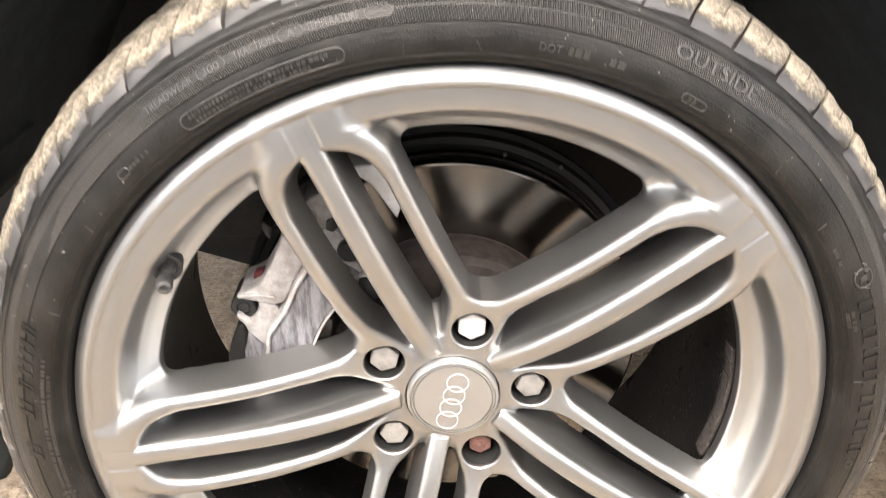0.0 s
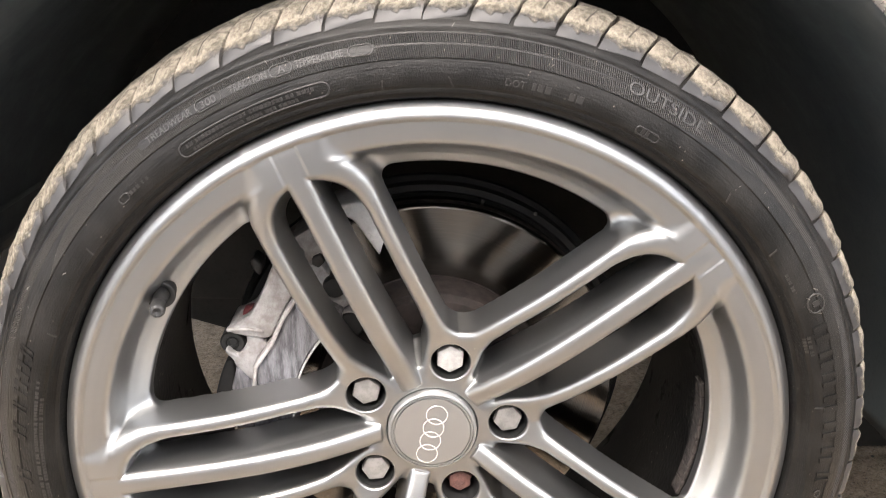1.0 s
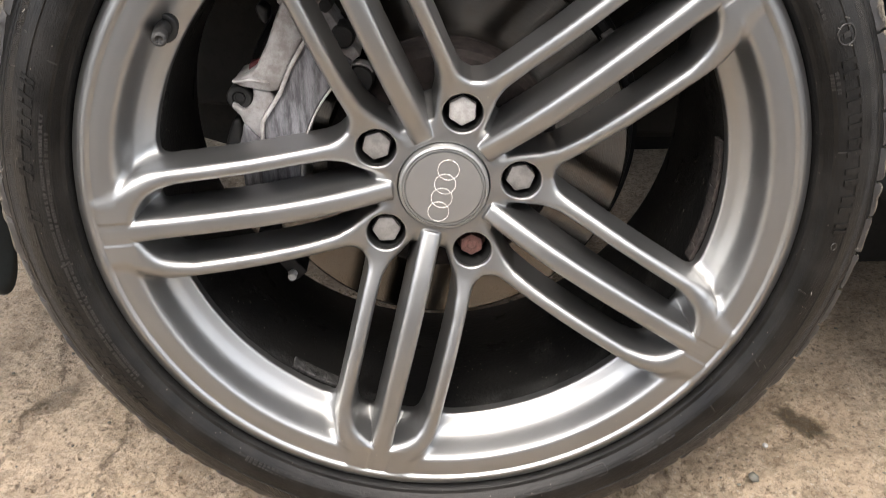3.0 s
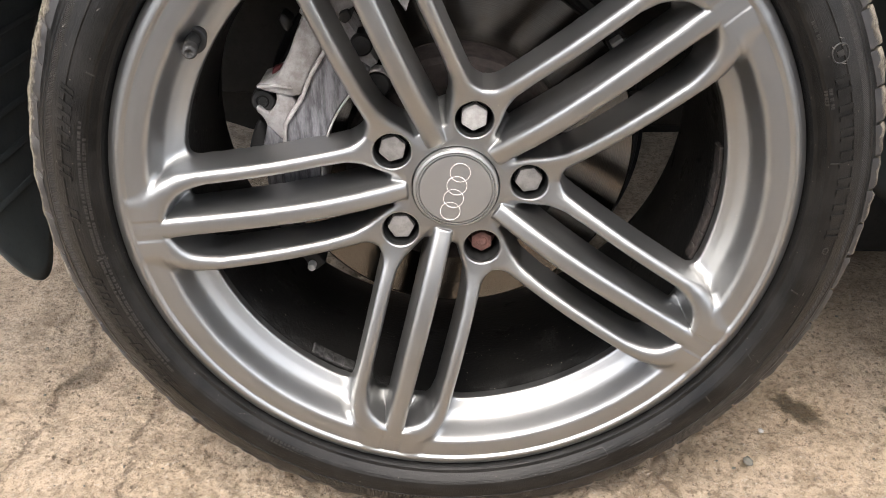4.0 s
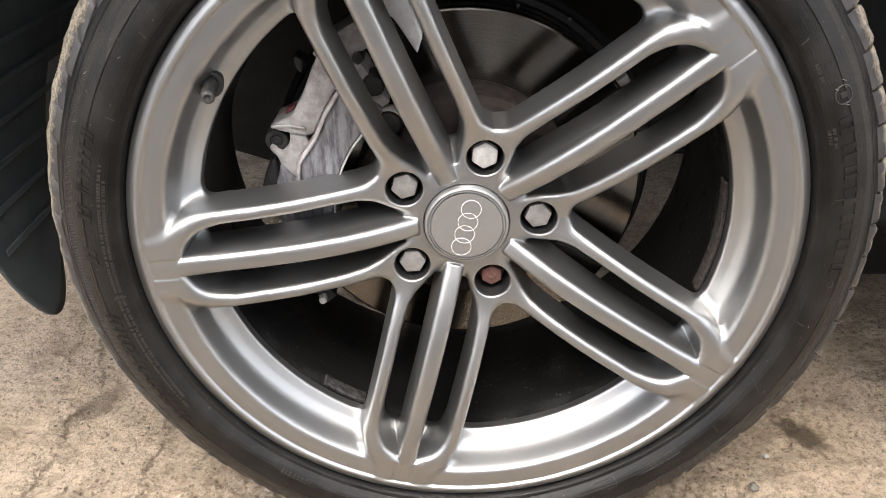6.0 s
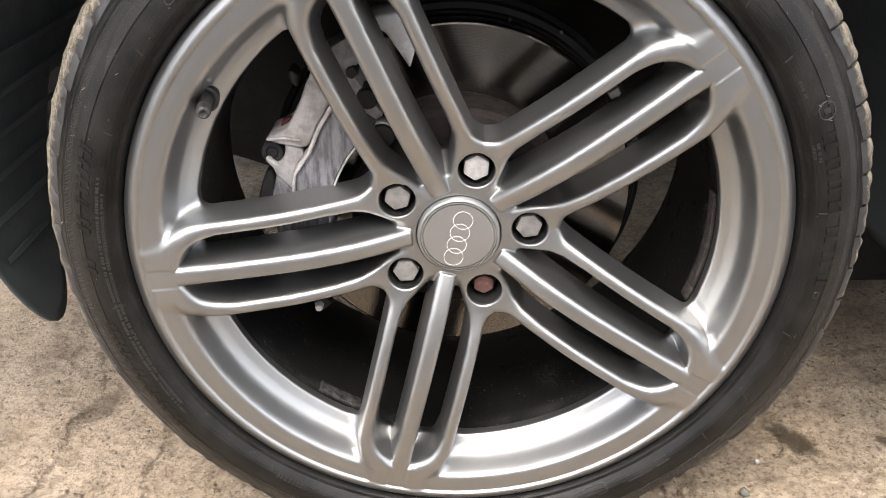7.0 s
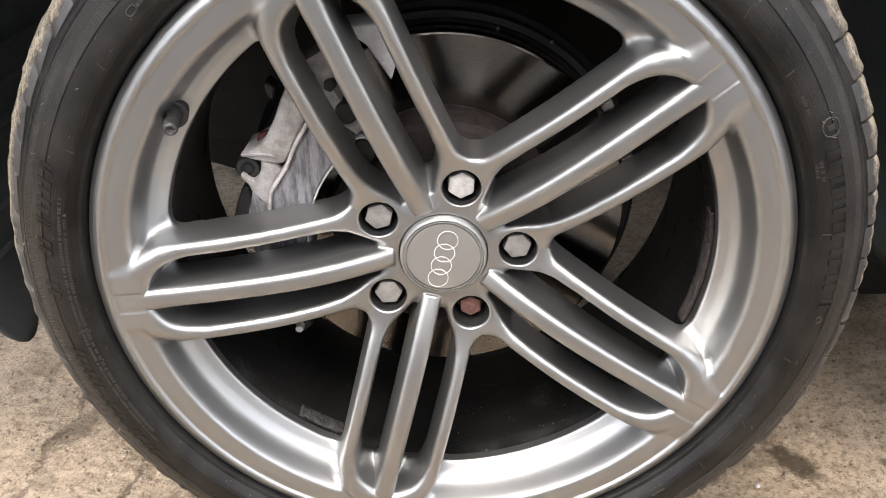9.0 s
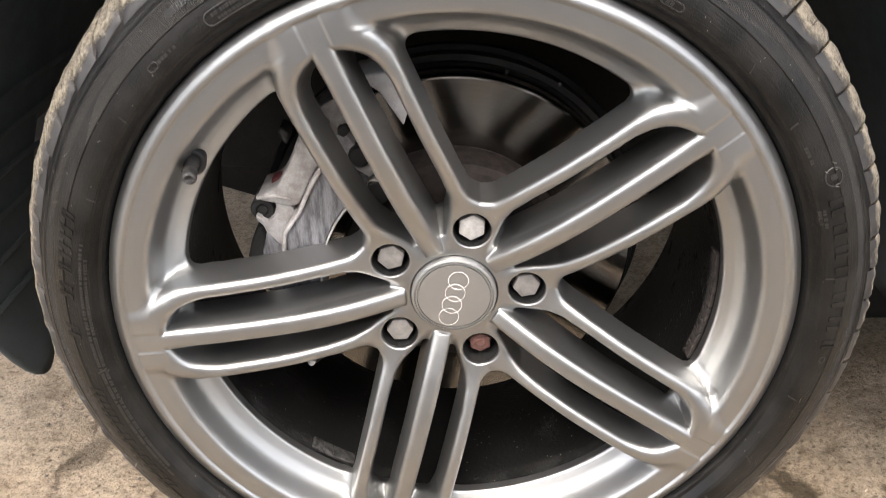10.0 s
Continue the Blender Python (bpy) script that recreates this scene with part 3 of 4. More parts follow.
# bolts in their recesses
def bolts():
    for n, turn in zip(range(5), (4, 20, 0, 28, 14)):
        at = polar(0.056, PHI + 72 * n)
        # near-black sleeve puts the grime and shade of the hole into colour
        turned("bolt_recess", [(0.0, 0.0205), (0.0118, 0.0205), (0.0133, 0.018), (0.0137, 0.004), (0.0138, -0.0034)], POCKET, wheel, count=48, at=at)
        if n == 2:
            bm = prism(hexagon(0.0092, turn), 0.0040, 0.021, 0.0009)
            bolt = sharp(part("wheel_bolt", shifted(bm, at), RUST, wheel, "bare rusty wheel bolt head with its cap missing"))
            turned("socket", [(0.0, 0.0036), (0.0012, 0.0036), (0.0024, 0.0032), (0.0038, 0.0034), (0.0046, 0.0041)], RUST, bolt, count=24, at=at)
            turned("flange", [(0.0, 0.016), (0.0115, 0.017), (0.0118, 0.020)], RUST, bolt, count=32, at=at)
        else:
            bm = prism(hexagon(0.0108, turn), -0.0005, 0.019, 0.0011)
            cover = sharp(part("bolt_cap", shifted(bm, at), CAPPALE if n == 0 else CAPGREY, wheel, "chalky pale plastic bolt cap" if n == 0 else "weathered grey plastic bolt cap"))
            # black collar darkens the gap round each cap
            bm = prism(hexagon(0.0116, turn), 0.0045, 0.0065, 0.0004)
            part("cap_dark_collar", shifted(bm, at), POCKET, cover)


bolts()


def valve():
    foot, tip = polar(0.2140, -56.0, -0.022), polar(0.2085, -55.8, -0.049)
    way = tip - foot
    q = Vector((0, -1, 0)).rotation_difference(way.normalized()).to_matrix().to_4x4()
    def piece(name, profile, mat, parent, label=""):
        v, f = lathe(profile, 32)
        m = Matrix.Translation(foot) @ q
        return link_mesh(name, [m @ Vector(p) for p in v], f, mat, parent, label)
    # black disc, slightly proud, paints the dark of the valve hole
    piece("valve_hole_dark", [(0.0098, 0.006), (0.0098, -0.0034), (0.0090, -0.0044), (0.0050, -0.0020)], POCKET, wheel, "black disc standing for the dark valve hole")
    stem = piece("valve_stem", [(0.0060, 0.000), (0.0056, -0.004), (0.0046, -0.008), (0.0042, -0.014), (0.0038, -0.016)], RUBBERY, wheel, "black rubber tyre valve")
    piece("valve_cap", [(0.0040, -0.015), (0.0048, -0.016), (0.0049, -0.0240), (0.0044, -0.0255)], RUBBERY, stem)
    piece("valve_tip", [(0.0044, -0.0255), (0.0036, -0.0268), (0.0024, -0.0270), (0.0022, -0.0262), (0.0, -0.0260)], LEAD, stem, "worn grey valve cap end")


valve()


# ---- tyre ----
SIDE = [(0.2450, -0.030), (0.2478, -0.0390), (0.2486, -0.0432), (0.2500, -0.0460), (0.2525, -0.0470), (0.2545, -0.0500), (0.2560, -0.0534), (0.2580, -0.0549), (0.2610, -0.0556), (0.266, -0.0554),
        (0.271, -0.0545), (0.2724, -0.0541), (0.2732, -0.0546), (0.278, -0.0525), (0.2802, -0.0512), (0.2870, -0.0476), (0.2878, -0.0463), (0.2886, -0.0449), (0.2896, -0.0447), (0.2915, -0.0432), (0.2922, -0.0420),
        (0.2945, -0.0398), (0.2965, -0.0368), (0.3000, -0.0305), (0.304, -0.0210), (0.3065, -0.010), (0.3085, 0.02), (0.3090, 0.055)]
TREAD = [(0.2935, -0.0420), (0.2970, -0.0396), (0.3015, -0.0348), (0.3058, -0.0278), (0.3098, -0.0185), (0.3128, -0.0060), (0.3145, 0.010), (0.3152, 0.030)]


def side_y(r):
    xs, ys = zip(*SIDE)
    return float(np.interp(r, xs, ys))


def settle(v):
    """The tyre stands flat on the ground and bulges a little there."""
    under = np.clip(-H + 0.0005 - v[:, 2], 0, 0.05)
    v[:, 2] += under
    near = np.clip((-0.19 - v[:, 2]) / 0.1, 0, 1)
    v[:, 1] -= np.where(v[:, 1] < 0.0, 0.003, 0.0) * near ** 2
    return v


def tyre():
    back = [(r, 0.11 - y) for r, y in SIDE[-2::-1]]
    v, f = lathe(SIDE + back, 720)
    ob = link_mesh("tyre", settle(v).tolist(), f, RUBBER, wheel, "black low-profile tyre with dried tan mud on its tread")
    ob.data.set_sharp_from_angle(angle=radians(22))
    return ob


TYRE = tyre()


def block_mesh(wide, seed, flat_at=None):
    """One tread block of the shoulder, slanting across, lumpy with mud; flat_at: degrees, for one that meets the ground."""
    rows, cols = len(TREAD), 9
    rnd = random.Random(seed)
    drift = Vector((rnd.uniform(0, 90), rnd.uniform(0, 90), 0))
    lift = 0.0026 if seed % 2 else 0.0006
    def spot(i, j, deep, at):
        r, y = TREAD[i]
        u = j / (cols - 1)
        if i == 0:
            r, y = r + lift * u, y + 0.9 * lift * u
        lump = 0.0016 * noise.noise(drift + Vector((r * 160, u * 2.6, y * 90))) if 0 < i and deep == 0 else 0.0
        if deep == 0 and (j in (0, cols - 1) or i == 0):
            lump -= 0.0007
        r, y = r + lump - deep * (0.9 if y > -0.03 else 0.55), y - 0.5 * lump + deep * (0.2 if y > -0.03 else 0.8)
        a = wide * (u - 0.5) + 75 * (min(y, 0.0) + 0.045) + 24 * max(y, 0.0)
        if j in (0, cols - 1):
            a += 0.22 * noise.noise(drift + Vector((y * 160, j, 0)))
        return polar(r, a + at, y)
    top = np.array([spot(i, j, 0, flat_at or 0) for i in range(rows) for j in range(cols)])
    low = np.array([spot(i, j, 0.0068, flat_at or 0) for i in range(rows) for j in range(cols)])
    edge = [(0, j) for j in range(cols)] + [(i, cols - 1) for i in range(1, rows)] + [(rows - 1, j) for j in range(cols - 2, -1, -1)] + [(i, 0) for i in range(rows - 2, 0, -1)]
    faces = [(i * cols + j, (i + 1) * cols + j, (i + 1) * cols + j + 1, i * cols + j + 1) for i in range(rows - 1) for j in range(cols - 1)]
    v = np.concatenate([top, low])
    n = rows * cols
    for a, b in zip(edge, edge[1:] + edge[:1]):
        p, q = a[0] * cols + a[1], b[0] * cols + b[1]
        faces.append((p, q, n + q, n + p))
    if flat_at is not None:
        v = settle(v)
    me = bpy.data.meshes.new("tread_block")
    me.from_pydata(v.tolist(), [], faces)
    me.materials.append(MUD)
    me.shade_smooth()
    me.set_sharp_from_angle(angle=radians(50))
    return me


def tread():
    """Blocks of uneven pitch, five long waves to the turn."""
    count = 64
    groove = lambda n: 360 * n / count + 3.6 + 1.4 * math.sin(radians(5 * (360 * n / count + 5.3) + 125))
    for n in range(count):
        a, b = groove(n), groove(n + 1)
        mid = (a + b) / 2
        low = abs(mid % 360 - 180) < 36
        ob = new("tread_block", block_mesh(b - a - 0.42, n, mid if low else None))
        ob.parent = TYRE
        if not low:
            ob.rotation_euler = (0, radians(mid), 0)


tread()


# ---- raised writing on the sidewall ----
def on_side(points, middle, radius, high):
    """Lays flat points (along, up, out) round the tyre's side."""
    out = []
    for x, y, z in points:
        r = radius + y
        out.append(polar(r, middle + math.degrees(x / radius), side_y(r) - high * z))
    return out


def word(text, start, end, radius, size, high=0.0006, label=""):
    """A raised word from one angle to another, its letters' feet at the radius."""
    cu = bpy.data.curves.new("word", "FONT")
    cu.body, cu.size, cu.extrude, cu.bevel_depth, cu.resolution_u = text, 1.0, 0.5, 0.0, 3
    tmp = bpy.data.objects.new("word", cu)
    me = bpy.data.meshes.new_from_object(tmp)
    bpy.data.objects.remove(tmp)
    co = np.array([v.co for v in me.vertices])
    co[:, 0] = (co[:, 0] - co[:, 0].min()) / (co[:, 0].max() - co[:, 0].min())
    co[:, 1] = (co[:, 1] - co[:, 1].min()) / (co[:, 1].max() - co[:, 1].min()) * size
    co[:, 0] *= radians(end - start) * radius
    co[:, 2] = np.where(co[:, 2] > 0, 1.0, -0.5)
    for v, p in zip(me.vertices, on_side(co, start, radius, high)):
        v.co = p
    # each letter is a piece of its own
    root = list(range(len(me.vertices)))
    def top(i):
        while root[i] != i:
            root[i] = root[root[i]]
            i = root[i]
        return i
    for e in me.edges:
        root[top(e.vertices[0])] = top(e.vertices[1])
    letters = collections.defaultdict(list)
    for p in me.polygons:
        letters[top(p.vertices[0])].append(list(p.vertices))
    for polys in letters.values():
        used = sorted({i for p in polys for i in p})
        at = {i: n for n, i in enumerate(used)}
        link_mesh("raised_letter", [me.vertices[i].co[:] for i in used], [[at[i] for i in p] for p in polys], LETTER_PALE, TYRE, smooth=False)
    bpy.data.meshes.remove(me)


def bars(spans, radius, size, high=0.0006, lean=0.0, name="raised_lettering", mat=None):
    """Plain bars that stand for letters: spans of (start, end) degrees; large ones are pieces of their own."""
    if len(spans) > 1 and size >= 0.0035:
        for span in spans:
            bars([span], radius, size, high, lean, name, mat)
        return
    bm = bmesh.new()
    def slab(x0, x1, y0, y1):
        n = max(1, int((x1 - x0) / 0.002))
        for side in range(n):
            a, b = x0 + (x1 - x0) * side / n, x0 + (x1 - x0) * (side + 1) / n
            pts = [(a + lean * y0, y0, 1), (b + lean * y0, y0, 1), (b + lean * y1, y1, 1), (a + lean * y1, y1, 1), (a + lean * y0, y0, -0.5), (b + lean * y0, y0, -0.5), (b + lean * y1, y1, -0.5), (a + lean * y1, y1, -0.5)]
            v = [bm.verts.new(p) for p in on_side(pts, 0.0, radius, high)]
            for q in ((0, 1, 2, 3), (0, 4, 5, 1), (1, 5, 6, 2), (2, 6, 7, 3), (3, 7, 4, 0)):
                bm.faces.new([v[k] for k in q])
    for a, b in spans:
        x0, x1 = radians(a) * radius, radians(b) * radius
        if mat:
            third = 0.34 * (x1 - x0)
            slab(x0, x0 + third, 0, size)
            slab(x1 - third, x1, 0, size)
        else:
            slab(x0, x1, 0, size)
    part(name, bm, mat or LETTER, TYRE, smooth=False)


def arc_outline(start, end, lo, hi, thick=0.0004, name="raised_frame"):
    """A raised frame with round ends."""
    mid, half = (lo + hi) / 2, (hi - lo) / 2
    length = radians(end - start) * mid
    pts = [(x, half) for x in np.linspace(half, length - half, 40)] + [(length - half + half * math.sin(a), half * math.cos(a)) for a in np.linspace(0, math.pi, 10)][1:]
    pts += [(x, -half) for x in np.linspace(length - half, half, 40)][1:] + [(half - half * math.sin(a), -half * math.cos(a)) for a in np.linspace(0, math.pi, 10)][1:-1]
    bm = bmesh.new()
    rows = []
    for i, (x, y) in enumerate(pts):
        nx, ny = pts[(i + 1) % len(pts)][1] - pts[i - 1][1], -(pts[(i + 1) % len(pts)][0] - pts[i - 1][0])
        k = thick / (math.hypot(nx, ny) + 1e-9)
        flat = [(x + nx * k, y + ny * k, 1), (x - nx * k, y - ny * k, 1), (x - 1.4 * nx * k, y - 1.4 * ny * k, -0.5), (x + 1.4 * nx * k, y + 1.4 * ny * k, -0.5)]
        rows.append([bm.verts.new(p) for p in on_side(flat, start, mid, 0.0005)])
    for i in range(len(rows)):
        j = (i + 1) % len(rows)
        for k in range(3):
            bm.faces.new((rows[i][k], rows[i][(k + 1) % 4], rows[j][(k + 1) % 4], rows[j][k]))
        bm.faces.new((rows[i][3], rows[i][0], rows[j][0], rows[j][3]))
    return part(name, bm, LETTER, TYRE)


# paler than the sidewall, painting in the light that raised edges catch
LETTER = grimy("raised_rubber", (0.014, 0.013, 0.012), (0.026, 0.024, 0.022), 0.38, scale=140)
LETTER_PALE = grimy("pale_raised_rubber", (0.019, 0.018, 0.017), (0.034, 0.032, 0.030), 0.45, scale=140)
HAIR = material("pale_dusty_rubber_hair", (0.16, 0.15, 0.135), 0.6)
rng = random.Random(4)


def run(start, end, width, gap):
    out, a = [], start
    while a + width < end:
        w = width * rng.uniform(0.6, 1.25)
        out.append((a, a + w))
        a += w + gap * rng.choice((1, 1, 1, 3.0))
    return out


word("OUTSIDE", 24.5, 35.4, 0.2774, 0.0068, 0.0008, "raised rubber word OUTSIDE")
word("TREADWEAR", -35.8, -29.2, 0.2780, 0.0038, 0.0006, "raised rubber word TREADWEAR")
word("300", -27.9, -25.8, 0.2778, 0.0040, 0.0006, "raised rubber number 300")
arc_outline(-28.6, -25.1, 0.2766, 0.2829, 0.0003)
word("TRACTION", -24.0, -19.2, 0.2780, 0.0038, 0.0006, "raised rubber word TRACTION")
word("A", -17.8, -16.9, 0.2781, 0.0040, 0.0006, "raised rubber letter A")
arc_outline(-18.8, -16.0, 0.2768, 0.2830, 0.0003)
word("TEMPERATURE", -15.6, -9.9, 0.2782, 0.0038, 0.0006, "raised rubber word TEMPERATURE")
arc_outline(-9.3, -6.4, 0.2770, 0.2828, 0.0003)
arc_outline(-33.2, -12.4, 0.2590, 0.2672)
bars(run(-32.0, -13.6, 0.42, 0.16), 0.2636, 0.0022, 0.0005)
bars(run(-31.4, -16.0, 0.42, 0.16), 0.2602, 0.0020, 0.0005)
word("DOT", 9.6, 12.2, 0.2605, 0.0042, 0.0006, "raised rubber word DOT")
bars(run(13.0, 16.6, 0.7, 0.3), 0.2608, 0.0040)
bars(run(17.9, 20.6, 0.7, 0.3), 0.2608, 0.0040)
arc_outline(27.6, 31.0, 0.2585, 0.2630, 0.0003)
bars(run(28.4, 30.4, 0.4, 0.2), 0.2595, 0.0026)
bars([(67.9, 70.5), (72.2, 74.6), (75.8, 77.8), (79.4, 82.0), (83.8, 86.4), (88.1, 90.7), (92.4, 94.0)], 0.2640, 0.0096, 0.0010, name="maker_mark", mat=RUBBER)
arc_outline(63.2, 66.0, 0.2655, 0.2765, 0.0004, "maker_roundel")
bars([(64.2, 65.0)], 0.2690, 0.0040, 0.0005, name="maker_roundel_dot")
arc_outline(95.6, 96.7, 0.2662, 0.2700, 0.0003, "maker_roundel")
bars([(-90.6, -88.4), (-83.4, -81.2), (-79.0, -78.0), (-76.8, -74.6), (-73.8, -71.6), (-70.4, -69.2)], 0.2672, 0.0090, 0.0008, 0.35, "model_mark", RUBBER)
bars([(-123.4, -121.2), (-119.6, -117.4), (-116.0, -113.8), (-112.2, -110.0), (-108.4, -106.2), (-105.4, -103.4), (-102.6, -100.6)], 0.2668, 0.0090, 0.0008, 0.35, "model_mark", RUBBER)
bars(run(-121, -73, 0.40, 0.15), 0.2602, 0.0020, 0.0004)
bars(run(-119, -76, 0.40, 0.15), 0.2572, 0.0018, 0.0004)
bars(run(137.2, 146.4, 0.75, 0.28), 0.2555, 0.0042, 0.0006)
bars(run(-154, -142, 0.6, 0.3), 0.2560, 0.0035, 0.0005)
arc_outline(150.5, 155.5, 0.2540, 0.2600, 0.0003)
bars(run(-41.8, -38.2, 0.4, 0.16), 0.2632, 0.0022, 0.0004)
arc_outline(-43.6, -42.0, 0.2624, 0.2666, 0.0003)
bars(run(58.4, 62.0, 0.42, 0.16), 0.2600, 0.0020, 0.0004)
bars(run(69.0, 72.4, 0.42, 0.16), 0.2592, 0.0020, 0.0005)
bars(run(69.2, 71.8, 0.42, 0.16), 0.2564, 0.0018, 0.0005)
for a in (-97, -66, -52, -6, 3, 44, 54.5, 81, 104, 118, 129, 167):
    bars([(a, a + 0.22)], 0.2565 + 0.002 * rng.random(), 0.0055, 0.0008, rng.uniform(-0.6, 0.6), "mould_mark")


def vent_hairs():
    """Thin rubber hairs left by the mould."""
    for n in range(48):
        a, r = rng.uniform(-180, 180), rng.uniform(0.2650, 0.2950)
        p = polar(r, a, side_y(r))
        q = p + Vector((rng.uniform(-0.002, 0.002), -rng.uniform(0.001, 0.003), rng.uniform(-0.002, 0.002)))
        bm = bmesh.new()
        ring = [[bm.verts.new(c + Vector((0.00025 * math.cos(t), 0, 0.00025 * math.sin(t)))) for t in (0, 2.1, 4.2)] for c in (p, q)]
        for k in range(3):
            bm.faces.new((ring[0][k], ring[0][(k + 1) % 3], ring[1][(k + 1) % 3], ring[1][k]))
        part("mould_hair", bm, HAIR, TYRE, smooth=False)


vent_hairs()

# ---- brake behind the wheel ----
disc = new("brake_disc")
disc.location = (0, 0, H)
tagged(disc, "worn steel brake disc with rusty hat behind the wheel", "brake disc")
turned("friction_ring", [(0.0905, 0.0700), (0.1470, 0.0660), (0.1484, 0.0666), (0.1488, 0.068), (0.1488, 0.0760)], STEEL, disc, "worn bright steel friction ring")
turned("vent_gap", [(0.1488, 0.0760), (0.1470, 0.0762), (0.1470, 0.0862), (0.1488, 0.0864)], HAT, disc)
turned("rear_ring", [(0.1488, 0.0864), (0.1488, 0.0940), (0.1478, 0.0950), (0.095, 0.0950)], STEEL, disc)
turned("hat", [(0.0, 0.0345), (0.072, 0.0345), (0.084, 0.0365), (0.0885, 0.0410), (0.0912, 0.0695), (0.0930, 0.0705)], HAT, disc, "rusty brown disc hat")
turned("backplate", [(0.08, 0.100), (0.140, 0.100), (0.1500, 0.0985), (0.1530, 0.0940), (0.1580, 0.0945), (0.1600, 0.1000), (0.164, 0.1020), (0.1650, 0.106), (0.1, 0.112)], RUBBERY, disc, "black brake backplate")
for a, r in ((17, 0.150), (33, 0.158), (60, 0.158)):
    bm = bmesh.new()
    bmesh.ops.create_icosphere(bm, subdivisions=2, radius=0.0016, matrix=Matrix.Translation(polar(r, a, 0.094)))
    part("rivet", bm, CAPGREY, disc)

caliper = new("brake_caliper")
caliper.location = (0, 0, H)
tagged(caliper, "dirty silver brake caliper gripping the disc behind the spokes", "brake caliper")


def arc_block(r0, r1, a0, a1, y0, y1, bevel=0.003, steps=14):
    pts = [(r1 * math.sin(radians(a)), r1 * math.cos(radians(a))) for a in np.linspace(a0, a1, steps)]
    pts += [(r0 * math.sin(radians(a)), r0 * math.cos(radians(a))) for a in np.linspace(a1, a0, steps)]
    return prism(pts, y0, y1, bevel)


def arc_line(r, a0, a1, steps=12):
    return [(r * math.sin(radians(a)), r * math.cos(radians(a))) for a in np.linspace(a0, a1, steps)]


inner_line = [(-0.0940, 0.1035), (-0.1062, 0.0850), (-0.1155, 0.0655), (-0.1290, 0.0465), (-0.1312, 0.0280)]
arm = [(-0.0990, 0.1390), (-0.1074, 0.1284), (-0.1140, 0.1148), (-0.1211, 0.0981), (-0.1311, 0.0810), (-0.1400, 0.0758), (-0.1480, 0.0735), (-0.1445, 0.0690), (-0.1380, 0.0675), (-0.1230, 0.0640), (-0.1155, 0.0655),
       (-0.1062, 0.0850), (-0.0940, 0.1035), (-0.0880, 0.1300)]
part("carrier_arm", prism(arm, 0.0190, 0.060, 0.0026, 3), CALIPER, caliper, "cast silver caliper arm")
foot = [(-0.1240, 0.0690), (-0.1352, 0.0672), (-0.1348, 0.0610), (-0.1368, 0.0552), (-0.1420, 0.0500), (-0.1508, 0.0560), (-0.1516, 0.0520), (-0.1462, 0.0462), (-0.1445, 0.0405), (-0.1345, 0.0290), (-0.1300, 0.0300), (-0.1285, 0.0465), (-0.1200, 0.0570)]
part("carrier_foot", prism(foot, 0.0225, 0.060, 0.0022, 3), CALIPER, caliper)
ridge = [(-0.1478, 0.0738), (-0.1470, 0.0712), (-0.1330, 0.0722), (-0.1210, 0.0700), (-0.1212, 0.0722), (-0.1330, 0.0748)]
part("carrier_ridge", prism(ridge, 0.0168, 0.023, 0.0009, 2), CALIPER, caliper)
lip_line = inner_line + [(x + 0.0028, z - 0.0012) for x, z in reversed(inner_line)]
part("cast_lip", prism(lip_line, 0.0085, 0.034, 0.0011, 3), CALIPER, caliper)
lower_body = [(-0.1440, 0.0420), (-0.1345, 0.0300), (-0.1300, 0.0270), (-0.1320, -0.0120), (-0.1490, -0.0120), (-0.1492, 0.0240), (-0.1462, 0.0330)]
part("lower_body", prism(lower_body, 0.0220, 0.062, 0.0022, 3), PAD, caliper, "scuffed grey caliper body")
face = arc_line(0.1042, -37, -98) + arc_line(0.1335, -98, -84, 4) + [(-0.1290, 0.0280), (-0.1270, 0.0470), (-0.1140, 0.0655), (-0.1048, 0.0850), (-0.0925, 0.1030)]
part("caliper_face", prism(face, 0.0115, 0.062, 0.0020, 3), PAD, caliper, "scuffed grey caliper face")
part("face_edge", prism(arc_line(0.1042, -38, -96, 20) + arc_line(0.1026, -96, -38, 20), 0.0098, 0.060, 0.0007), CALIPER, caliper, "pale raised edge of the caliper face")
part("body", arc_block(0.1040, 0.1450, -42, -33.6, 0.030, 0.064), CALIPER, caliper)
part("bridge", arc_block(0.1480, 0.1690, -42, -28, 0.026, 0.070), CALIPER, caliper, "pale silver caliper bridge")
part("bridge_web", arc_block(0.1320, 0.1475, -37, -33.5, 0.032, 0.068, 0.002), CALIPER, caliper)
end_plate = [(-0.0700, 0.1620), (-0.0423, 0.1655), (-0.0390, 0.1560), (-0.0312, 0.1373), (-0.0355, 0.1240), (-0.0520, 0.1500)]
part("end_plate", prism(end_plate, 0.0270, 0.068, 0.0020, 3), CHALK, caliper, "pale caliper end plate")
turned("piston_boot", [(0.0, 0.024), (0.0070, 0.0245), (0.0085, 0.0270), (0.0088, 0.045)], RUBBERY, caliper, count=32, at=Vector((-0.0690, 0, 0.1010)))
turned("piston_boot", [(0.0, 0.026), (0.0090, 0.0265), (0.0105, 0.0290), (0.0108, 0.045)], RUBBERY, caliper, count=32, at=Vector((-0.0590, 0, 0.0700)))
part("boot_rim", prism(arc_line(0.0122, -60, 60, 12) + arc_line(0.0108, 60, -60, 12), 0.026, 0.040, 0.0005), CALIPER, caliper).location = (-0.0590, 0, 0.0700)
